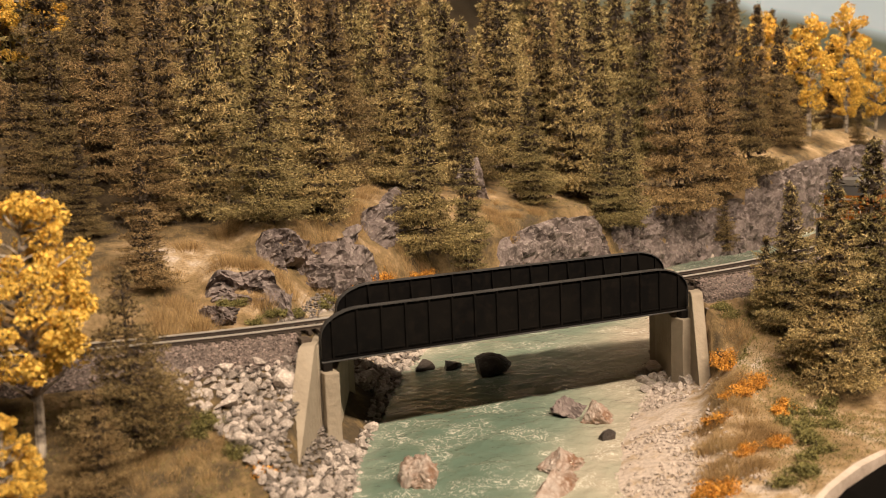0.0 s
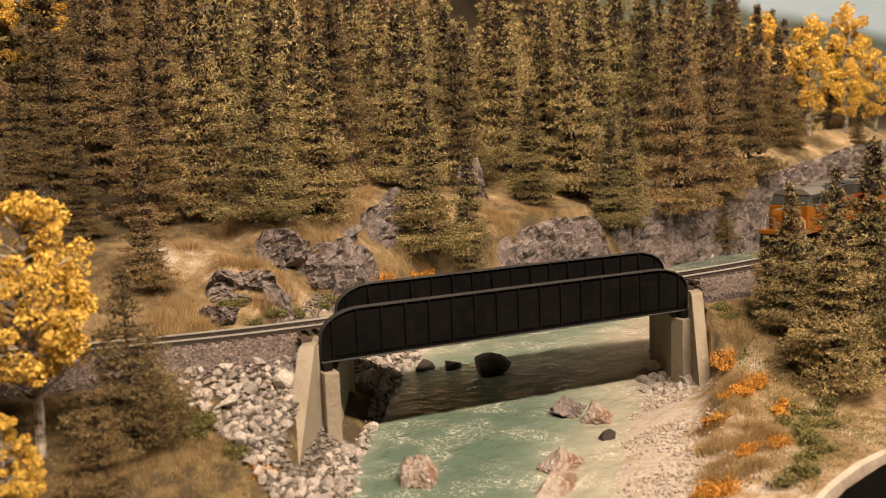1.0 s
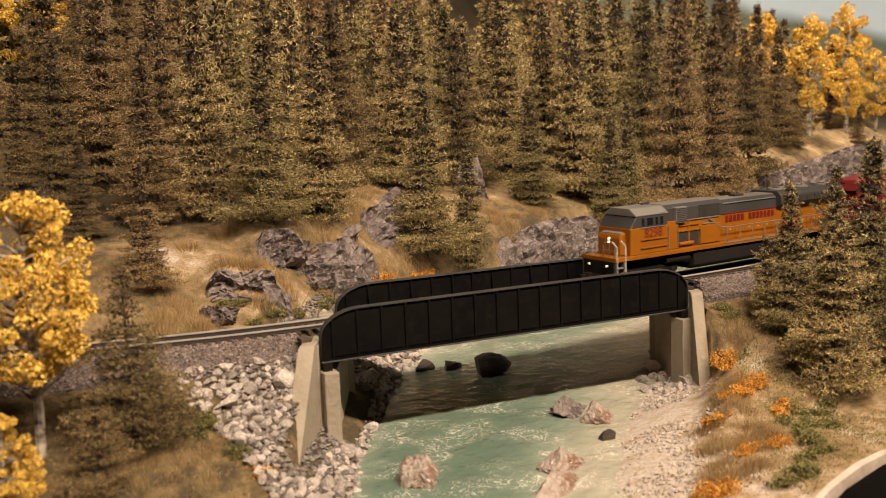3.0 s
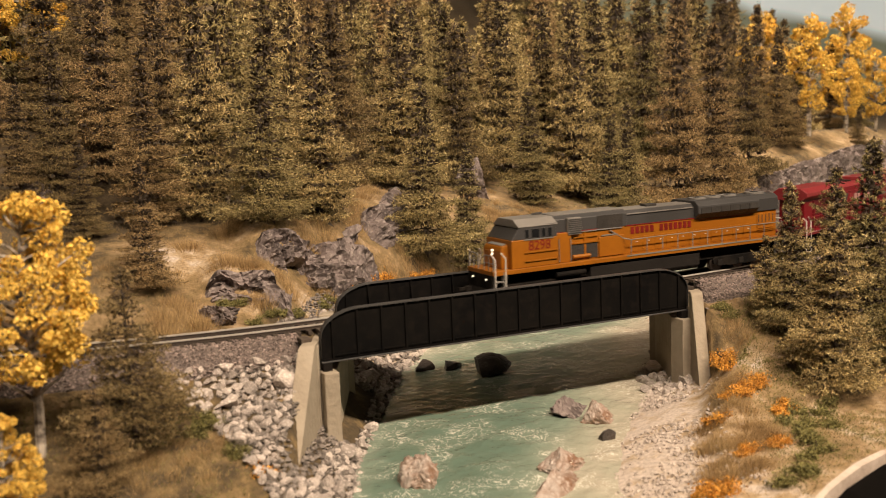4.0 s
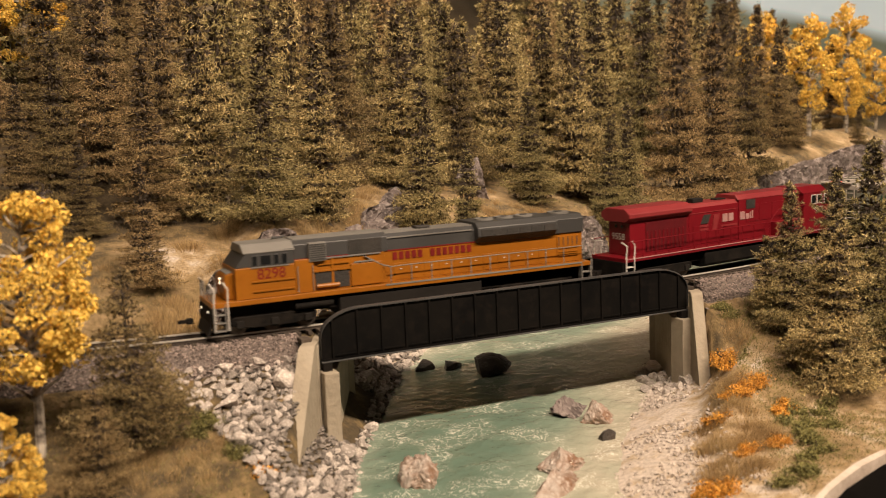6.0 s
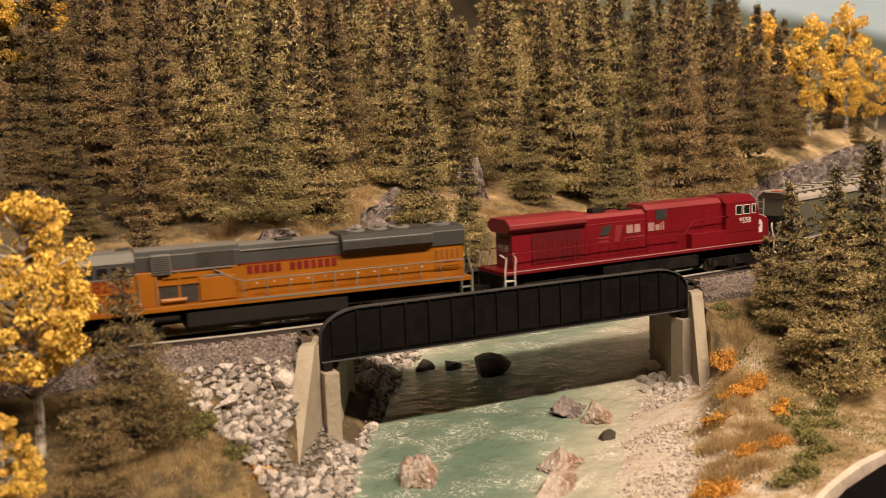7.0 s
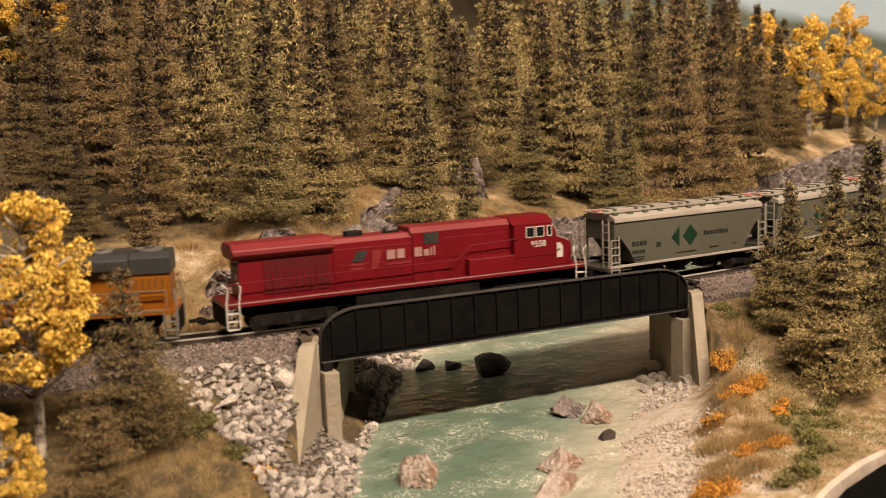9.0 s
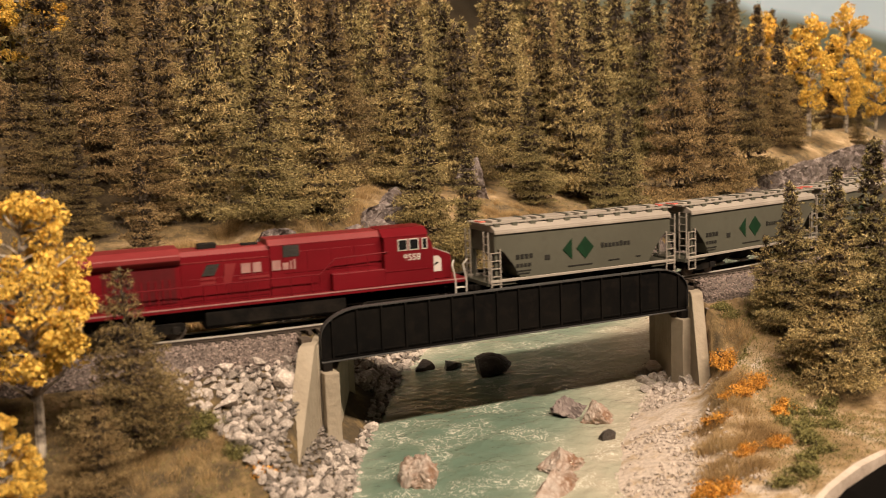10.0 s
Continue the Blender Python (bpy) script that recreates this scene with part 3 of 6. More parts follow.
for sa, sb in ((-0.36, -0.009), (0.277, 0.70)):
    bm = bmesh.new()
    lines = []
    for s in np.arange(sa, sb, 0.004):
        x, y, a = track_at(float(s))
        row = []
        for d in np.linspace(-0.046, 0.037, 34):
            px, py = x - math.sin(a) * d, y + math.cos(a) * d
            g = float(ground(px, py))
            g = g if g > -0.030 else g - 0.006
            lift = 0.0009 + 0.0005 * float(fbm(px, py, 0.004, 2, 55)) - 0.004 * float(ramp(abs(d), 0.033, 0.046))
            row.append(bm.verts.new((px, py, min(g + lift + 0.0012, -0.0032))))
        lines.append(row)
    for p, q in zip(lines, lines[1:]):
        for k in range(len(p) - 1):
            bm.faces.new((p[k], q[k], q[k + 1], p[k + 1]))
    tagged(part("ballast_bed", bm, bed_mat, smooth=True), "grey-brown ballast bed under the track", "ballast", kind="structure")
rnd = np.random.RandomState(4)
stations = rnd.uniform(-0.24, 0.52, 60000)
stations = stations[(stations < -0.010) | (stations > 0.278)]
across = rnd.uniform(-0.044, 0.036, len(stations))
line = np.array([track_at(float(v)) for v in stations])
px, py = line[:, 0] - np.sin(line[:, 2]) * across, line[:, 1] + np.cos(line[:, 2]) * across
g = ground(px, py)
ok = (np.abs(np.abs(across) - 0.00825) > 0.0016) & (g > -0.032) & (rnd.uniform(0, 1, len(g)) > (np.abs(across) - 0.034) / 0.011)
places = np.stack([px, py, np.minimum(g + 0.0021, -0.0030), rnd.uniform(0.0006, 0.0013, len(g))], 1)[ok][:24000].tolist()
scatter_stones("ballast", places, ballast_mat, "grey-brown crushed stone ballast along the track", "ballast", 5)

# ---- bridge ----
X0, LEN, HALF, ZT, ZB, SKEW = -0.0027, 0.2676, 0.0369, 0.0130, -0.0167, 0.0354


def girder(parent, x0, y):
    """A plate girder with rounded upper corners, stiffeners on both faces and laced bottom edge."""
    r = 0.026
    mid = ZB + 0.014

    def corner(sign, base):
        return [(base + sign * (r - r * math.sin(t)), ZT - (ZT - mid) * (1 - math.cos(t))) for t in np.linspace(0, math.pi / 2, 9)]
    left = corner(1, x0)[::-1]
    right = [(x, z) for x, z in corner(-1, x0 + LEN)]
    outline = [(x0, ZB)] + left + right + [(x0 + LEN, ZB)]
    part("web_plate", prismed(outline, "y", y - 0.0006, y + 0.0006), girder_mat, parent)
    bm = bmesh.new()
    top = left + right
    lo = [[bm.verts.new((x, y + dy, z + dz)) for dy, dz in ((-0.0022, 0.0001), (0.0022, 0.0001), (0.0022, 0.0009), (-0.0022, 0.0009))] for x, z in [(x0 - 0.0001, mid - 0.012)] + top + [(x0 + LEN + 0.0001, mid - 0.012)]]
    for p, q in zip(lo, lo[1:]):
        for k in range(4):
            bm.faces.new((p[k], p[(k + 1) % 4], q[(k + 1) % 4], q[k]))
    part("top_flange", bm, edge_mat, parent, "worn grey top flange")
    part("bottom_flange", boxed(x0, x0 + LEN, y - 0.0024, y + 0.0024, ZB - 0.0008, ZB, 0.0002), edge_mat, parent)
    part("bottom_angle", boxed(x0 + 0.001, x0 + LEN - 0.001, y - 0.0016, y + 0.0016, ZB + 0.0002, ZB + 0.0012), girder_mat, parent)
    xa, xb = x0 + LEN * 0.028, x0 + LEN * 0.972
    for i in range(17):
        x = xa + (xb - xa) * i / 16
        hi = ZT - 0.0004
        d = min(x - x0, x0 + LEN - x)
        if d < r:
            hi = ZT - (ZT - mid) * (1 - math.sqrt(max(0, 1 - ((r - d) / r) ** 2))) - 0.0006
        for s in (-1, 1):
            part("stiffener", boxed(x - 0.0006, x + 0.0006, y + s * 0.0005, y + s * 0.0018, ZB + 0.0014, hi), girder_mat, parent)
        if i < 16:
            step = (xb - xa) / 16
            for s in (-1,):
                bm = bmesh.new()
                box(bm, x + 0.0014, x + step - 0.0014, y + s * 0.0014, y + s * 0.0019, ZB + 0.0030, ZB + 0.0034)
                n = 9
                for k in range(n):
                    a = x + 0.002 + (step - 0.004) * k / n
                    b = x + 0.002 + (step - 0.004) * (k + 1) / n
                    z1, z2 = (ZB + 0.0012, ZB + 0.003) if k % 2 else (ZB + 0.003, ZB + 0.0012)
                    rod(bm, [(a, y + s * 0.0017, z1), (b, y + s * 0.0017, z2)], 0.00018, 4)
                part("lacing", bm, girder_mat, parent)
    # slim knee braces on the track side
    inner = 1 if y < 0 else -1
    for i in range(1, 16, 2):
        x = xa + (xb - xa) * i / 16
        part("knee_brace", prismed([(y + inner * 0.0018, ZB + 0.008), (y + inner * 0.0045, ZB + 0.008), (y + inner * 0.0018, ZT - 0.004)], "x", x - 0.0004, x + 0.0004), girder_mat, parent)


bridge = thing("girder_bridge", "black steel plate girder railway bridge with rounded ends", "bridge")
girder(bridge, X0, -HALF)
girder(bridge, X0 + SKEW, HALF)
for i in range(1, 16, 2):
    x = X0 + LEN * (0.028 + 0.944 * i / 16)
    part("floor_beam", prismed([(x - 0.0008, -HALF + 0.0010), (x + 0.0008, -HALF + 0.0010), (x + SKEW + 0.0008, HALF - 0.0010), (x + SKEW - 0.0008, HALF - 0.0010)], "z", ZB + 0.0008, ZB + 0.0062), under_mat, bridge)


part("deck_plate", prismed([(X0 + 0.002, -HALF + 0.0022), (X0 + LEN - 0.002, -HALF + 0.0022), (X0 + LEN + SKEW - 0.002, HALF - 0.0022), (X0 + SKEW + 0.002, HALF - 0.0022)], "z", -0.0098, -0.0052), under_mat, bridge, "dark ballastless bridge deck")


def abutment(x, sign, label):
    """Skewed concrete abutment: back wall, bearing pedestals and sloping wing walls; sign is the side of the land."""
    ab = thing("bridge_abutment", label, "abutment", "bridge abutments")

    def skew(y):
        return x + (y + HALF) / (2 * HALF) * SKEW
    yn, yf = -HALF - 0.004, HALF + 0.004
    part("back_wall", prismed([(skew(yn), yn), (skew(yn) + sign * 0.007, yn), (skew(yf) + sign * 0.007, yf), (skew(yf), yf)], "z", WATER - 0.02, -0.0065, 0.0004), concrete_mat, ab)
    part("bridge_seat", prismed([(skew(yn + 0.012) - sign * 0.0088, yn + 0.012), (skew(yn + 0.012), yn + 0.012), (skew(yf), yf), (skew(yf) - sign * 0.0088, yf)], "z", WATER - 0.02, -0.0255, 0.0004), concrete_mat, ab)
    for y in (-HALF, HALF):
        part("pedestal", prismed([(skew(y) - sign * 0.0095, y - 0.0075), (skew(y) - sign * 0.0002, y - 0.0075), (skew(y) - sign * 0.0002, y + 0.0062), (skew(y) - sign * 0.0095, y + 0.0062)], "z", WATER - 0.02, -0.0225, 0.0004), concrete_mat, ab)
        part("bearing_shoe", boxed(skew(y) - sign * 0.007, skew(y) - sign * 0.0015, y - 0.0028, y + 0.0028, -0.0226, ZB - 0.0007, 0.0003), under_mat, ab)
    for y, out in ((yn, -1), (yf, 1)):
        xa = skew(y) + sign * 0.0006
        run = 0.070 if sign < 0 else 0.030
        bm = bmesh.new()
        prism(bm, [(y + out * -0.006, WATER - 0.02), (y + out * (run + 0.006), WATER - 0.02), (y + out * run, WATER + 0.004), (y + out * 0.006, -0.0055), (y + out * 0.004, -0.0040), (y - out * 0.006, -0.0040)], "x", min(xa, xa + sign * 0.0098), max(xa, xa + sign * 0.0098), 0.0005)
        for v in bm.verts:
            v.co.x += (v.co.y - y) * (0.55 if sign < 0 else 0.48)
        part("wing_wall", bm, concrete_mat, ab, "battered concrete wing wall")
    part("timber_block", boxed(skew(yn) + sign * 0.002, skew(yn) + sign * 0.0085, yn + 0.004, yn + 0.013, -0.0042, -0.0018, 0.0003), tie_mat, ab, "weathered timber block")
    return ab


abutment(X0 - 0.001, -1, "tan concrete bridge abutment on the rubble bank")
abutment(X0 + LEN + 0.001, 1, "tan concrete bridge abutment beside the gravel beach")


# ---- stones and rocks ----
def rock_mesh(name, seed, mat, detail=3, rough=0.35, facets=9):
    """A broken rock of unit radius: a ball cut by random planes, then roughened."""
    rnd = random.Random(seed)
    bm = bmesh.new()
    bmesh.ops.create_icosphere(bm, subdivisions=detail, radius=1.25)
    cuts = []
    for _ in range(facets):
        d = Vector((rnd.gauss(0, 1), rnd.gauss(0, 1), rnd.gauss(0, 0.8))).normalized()
        cuts.append((d, rnd.uniform(0.5, 0.85)))
    shift = Vector((rnd.uniform(-50, 50), rnd.uniform(-50, 50), rnd.uniform(-50, 50)))
    for v in bm.verts:
        p = v.co.copy()
        for d, h in cuts:
            over = p.dot(d) - h
            if over > 0:
                p -= d * over * 0.97
        if rough:
            q = Vector((p.x, p.y, p.z * 0.75)) * 1.5 + shift
            n = noise.fractal(q, 0.9, 2.1, 3)
            warp = q + Vector((n, -n, n)) * 0.25
            block = noise.cell(warp * 2.1) + 0.5 * noise.cell(warp * 4.6) + 0.25 * noise.cell(warp * 9.0)
            p *= 1 + rough * (0.25 * n + 0.24 * block + 0.14 * noise.noise(q * 5) + 0.07 * noise.noise(q * 15))
        v.co = p
    me = bpy.data.meshes.new(name)
    bm.to_mesh(me)
    bm.free()
    me.materials.append(mat)
    return me


stone_meshes = [rock_mesh("stone", 40 + k, stone_mat, 2, 0.06, 13) for k in range(9)]
for me in stone_meshes:
    me.transform(Matrix.Scale(0.005, 4))


def heap(label, seed, wanted, zones, deepest):
    """A bank of riprap: each stone its own piece, laid without overlapping much."""
    bank = thing("riprap_bank", label, "stone bank", "riprap banks")
    rnd = random.Random(seed)
    placed, tries = [], 0
    while len(placed) < wanted and tries < 14000:
        tries += 1
        xa, xb, ya, yb = zones[rnd.randrange(len(zones))]
        x, y = rnd.uniform(xa, xb), rnd.uniform(ya, yb)
        dl = x - float(river_right(y)) if xa > 0.2 else float(river_left(y)) - x
        if dl < -0.010 or dl > deepest:
            continue
        if y < -0.03 and float(rubble_edge(x, y)) < 0:
            continue
        z = float(ground(x, y))
        if z > -0.014 and -0.040 < y < 0.06:
            continue
        wall = (y + 0.041) * 0.55
        if -0.118 < y < 0.043 and -0.0150 + wall < x < (0.0045 if y < -0.041 else 0.013) + wall:
            continue
        r = rnd.choice((0.0022, 0.0026, 0.0030, 0.0036, 0.0044, 0.0062)) * rnd.uniform(0.8, 1.2)
        if any((x - a) ** 2 + (y - b) ** 2 < ((r + c) * 0.72) ** 2 for a, b, c in placed):
            continue
        placed.append((x, y, r))
        o = new("stone", stone_meshes[rnd.randrange(9)])
        o.parent = bank
        o.matrix_basis = Matrix.LocRotScale((x, y, z + r * 0.35), Euler((rnd.uniform(-0.5, 0.5), rnd.uniform(-0.5, 0.5), rnd.uniform(0, 6.28))), (r / 0.005 * rnd.uniform(0.9, 1.5), r / 0.005, r / 0.005 * rnd.uniform(0.7, 1.0)))


heap("heap of pale grey angular riprap stones beside the concrete wing wall", 11, 300, ((-0.105, -0.012, -0.12, -0.026), (-0.075, -0.012, -0.16, -0.06), (-0.03, 0.045, -0.15, -0.03)), 0.11)
heap("shaded heap of grey riprap stones under the bridge", 12, 260, ((0.0, 0.15, -0.035, 0.16),), 0.055)

heap("pale stones at the foot of the abutment on the beach side", 13, 70, ((0.262, 0.40, 0.035, 0.15), (0.235, 0.285, -0.055, -0.022), (0.248, 0.266, -0.03, 0.03)), 0.05)

# smaller rubble between, and the pebbles of the beach
places = []
rn = np.random.RandomState(8)
while len(places) < 4200:
    x, y = rn.uniform(-0.13, 0.14), rn.uniform(-0.15, 0.16)
    dl = float(river_left(y)) - x
    wall = (y + 0.041) * 0.55
    if dl < -0.008 or dl > 0.08 or (-0.036 < y < 0.045 and x < 0.013 + wall):
        continue
    if y < -0.03 and float(rubble_edge(x, y)) < 0:
        continue
    z = float(ground(x, y))
    if z > -0.012:
        continue
    places.append((x, y, z + 0.0008, rn.uniform(0.0012, 0.0028)))
scatter_stones("rubble", places, rubble_mat, "small pale rubble between the riprap stones", "rubble", 9)
places = []
while len(places) < 1500:
    y = rn.uniform(-0.24, 0.16)
    d = rn.beta(1.3, 1.6) * 0.085 - 0.006
    x = float(river_right(y)) + d
    if abs(y) < 0.045 and d > 0.03:
        continue
    z = float(ground(x, y))
    if z > -0.05:
        continue
    clump = float(fbm(x, y, 0.03, 2, 14))
    if clump < rn.uniform(-0.15, 0.5):
        continue
    near_wall = math.exp(-((y + 0.01) / 0.05) ** 2)
    places.append((x, y, z + 0.0005, rn.uniform(0.0006, 0.0018) * (1 + 1.2 * near_wall * rn.uniform(0, 1))))
scatter_stones("beach_gravel", places, pebble_mat, "pinkish tan gravel strewn over the river beach", "gravel", 10)


def rock(name, label, seed, x, y, z, sx, sy, sz, mat, turn=0.0, category="rock", group="", detail=4, rough=0.4, tilt=0.0, taper=0.0):
    o = new(name, rock_mesh(name, seed, mat, detail, rough))
    for v in o.data.vertices:
        k = 1 - taper * (v.co.z + 0.3)
        v.co.x, v.co.y = v.co.x * k, v.co.y * k
    o.data.transform(Matrix.Diagonal((sx, sy, sz, 1)))
    o.matrix_basis = Matrix.LocRotScale((x, y, z), Euler((tilt, 0, turn)), None)
    return tagged(o, label, category, group)


# boulders standing in the river
for args in (("reddish-brown wet boulder standing in the river", 61, 0.026, -0.104, 0.0125, 0.010, 0.0125, boulder_mat, 0.3),
             ("grey and rust boulder breaking the river surface", 62, 0.090, -0.148, 0.019, 0.010, 0.0058, boulder_mat, 0.5),
             ("rust-topped boulder behind a lower grey one", 63, 0.104, -0.124, 0.015, 0.009, 0.0075, boulder_mat, 0.4),
             ("dark ridged boulder in the shallows", 64, 0.166, -0.036, 0.0150, 0.010, 0.0065, rock_mat, 0.5),
             ("tan square boulder in the shallows", 65, 0.170, -0.062, 0.0105, 0.008, 0.0075, boulder_mat, 0.2),
             ("small mossy stone in the shallows", 66, 0.1575, -0.098, 0.0042, 0.004, 0.0038, dark_boulder_mat, 0.2),
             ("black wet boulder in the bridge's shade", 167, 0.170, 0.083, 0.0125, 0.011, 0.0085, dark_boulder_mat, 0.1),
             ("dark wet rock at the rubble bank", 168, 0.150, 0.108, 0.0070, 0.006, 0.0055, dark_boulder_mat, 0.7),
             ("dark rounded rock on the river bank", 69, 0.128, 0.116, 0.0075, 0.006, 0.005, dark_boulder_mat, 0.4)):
    lab, seed, x, y, sx, sy, sz, mt, turn = args
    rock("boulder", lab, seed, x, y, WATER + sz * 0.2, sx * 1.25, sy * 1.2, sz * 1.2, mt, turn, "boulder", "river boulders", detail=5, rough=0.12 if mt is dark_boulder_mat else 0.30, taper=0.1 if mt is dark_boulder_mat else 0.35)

# rock outcrops on the far bank: craggy faces along the ledges, with loose rocks at their feet
def crag(place):
    """Relief of broken rock at a place in metres, about -1 to 1: slanting slabs, blocks and ridges."""
    q = Vector(place)
    w = noise.noise(q * 60)
    q = q + Vector((w, -w, w)) * 0.004
    slab = (q.x * 0.55 + q.y * 0.3 + q.z * 0.8) * 46 + 1.5 * noise.noise(q * 30)
    slab = slab - math.floor(slab)
    block = noise.cell(Vector((q.x * 58, q.y * 58, q.z * 80)))
    ridge = 1 - 2 * abs(noise.noise(q * 85))
    return 0.55 * (slab - 0.5) + 0.42 * block + 0.34 * ridge + 0.20 * (1 - 2 * abs(noise.noise(q * 330)))


def cliff(line, rise, label):
    total = sum(math.dist(p, q) for p, q in zip(line, line[1:]))
    n, rows_c = int(total / 0.0017) + 2, 26
    bold = 0.011 + 0.15 * rise
    grid = []
    for i in range(n):
        lead = -0.010 + (total + 0.020) * i / (n - 1)
        rest = lead
        for k, (p, q) in enumerate(zip(line, line[1:])):
            ln = math.dist(p, q)
            if rest <= ln or k == len(line) - 2:
                break
            rest -= ln
        ux, uy = (q[0] - p[0]) / ln, (q[1] - p[1]) / ln
        fx, fy = p[0] + ux * rest, p[1] + uy * rest
        wave = 0.007 * noise.noise(Vector((fx * 30, fy * 30, 7.0)))
        ends = float(ramp(min(lead, total - lead), -0.010, 0.014))
        low = float(ground(fx + uy * 0.008, fy - ux * 0.008)) - 0.006
        top = float(ground(fx - uy * 0.015, fy + ux * 0.015)) + 0.0005
        row = []
        for j in range(rows_c):
            v = j / (rows_c - 1)
            d = -0.005 + wave + 0.026 * v ** 1.8
            x, y = fx - uy * d, fy + ux * d
            z = low + (top - low) * min(1.0, v / 0.82) ** 0.9 - 0.012 * max(0.0, v - 0.82) / 0.18
            a = bold * ends * crag((x, y, z)) * (1.0 if v < 0.8 else 1.0 - 0.7 * (v - 0.8) / 0.2)
            z -= 0.014 * (1 - ends)
            row.append((x + uy * a, y - ux * a, z + 0.35 * a))
        grid.append(row)
    verts_c = [v for row in grid for v in row]
    faces_c = [(i * rows_c + j, (i + 1) * rows_c + j, (i + 1) * rows_c + j + 1, i * rows_c + j + 1) for i in range(n - 1) for j in range(rows_c - 1)]
    return tagged(part("rock_outcrop", (verts_c, faces_c), rock_mat), label, "rock", "bank rocks")


for (line, rise, run), lab in zip(LEDGES, ("grey rock ledge with a sandy top above the track", "craggy pale grey rock ledge in the grassy bank", "steep grey rock ridge among the spruces",
                                           "grey-violet rock slab above the river", "low broken violet-grey rocks along the river", "dark angular rock bluff at the river bend", "tall grey-violet river cliff")):
    cliff(line, rise, lab)
for seed, x, y, dz, sx, sy, sz, turn in (
        (82, -0.035, 0.080, 0.000, 0.014, 0.012, 0.010, 0.5), (83, 0.017, 0.105, 0.003, 0.007, 0.006, 0.011, 0.3), (85, 0.100, 0.186, 0.006, 0.020, 0.012, 0.017, 0.5),
        (88, 0.318, 0.395, 0.024, 0.012, 0.018, 0.034, 0.7), (91, 0.520, 0.392, 0.008, 0.018, 0.012, 0.020, 0.4), (93, 0.604, 0.411, 0.000, 0.018, 0.012, 0.013, 0.3),
        (94, 0.640, 0.420, 0.002, 0.014, 0.010, 0.012, 0.3), (95, 0.720, 0.444, 0.012, 0.034, 0.018, 0.028, 0.3), (96, 0.805, 0.462, 0.004, 0.018, 0.014, 0.016, 0.2), (97, 0.845, 0.485, 0.004, 0.022, 0.014, 0.020, 0.4),
        (104, -0.130, 0.30, 0.004, 0.016, 0.012, 0.012, 0.2)):
    z = float(ground(x, y))
    rock("rock_outcrop", "grey-violet craggy rock in the river bank", seed, x, y, max(z, WATER) + dz * 0.5, sx, sy, sz, rock_mat, turn, "rock", "bank rocks", detail=5, rough=0.5)


# ---- trees ----
def blades(rng, centres, directions, length, width, spread, count):
    """Thin pointed blades that leave each centre about its direction: (vertices, faces)."""
    c = np.repeat(centres, count, 0)
    d = np.repeat(directions, count, 0) + rng.normal(0, spread, (len(c), 3))
    d /= np.linalg.norm(d, axis=1, keepdims=True)
    side = np.cross(d, rng.normal(0, 1, d.shape))
    side /= np.linalg.norm(side, axis=1, keepdims=True)
    ln = length * rng.uniform(0.6, 1.25, (len(c), 1))
    w = width * rng.uniform(0.7, 1.3, (len(c), 1))
    v = np.stack([c - side * w * 0.5, c + side * w * 0.5, c + d * ln], 1)
    n = len(c)
    f = np.arange(n * 3).reshape(n, 3)
    return v.reshape(-1, 3), f


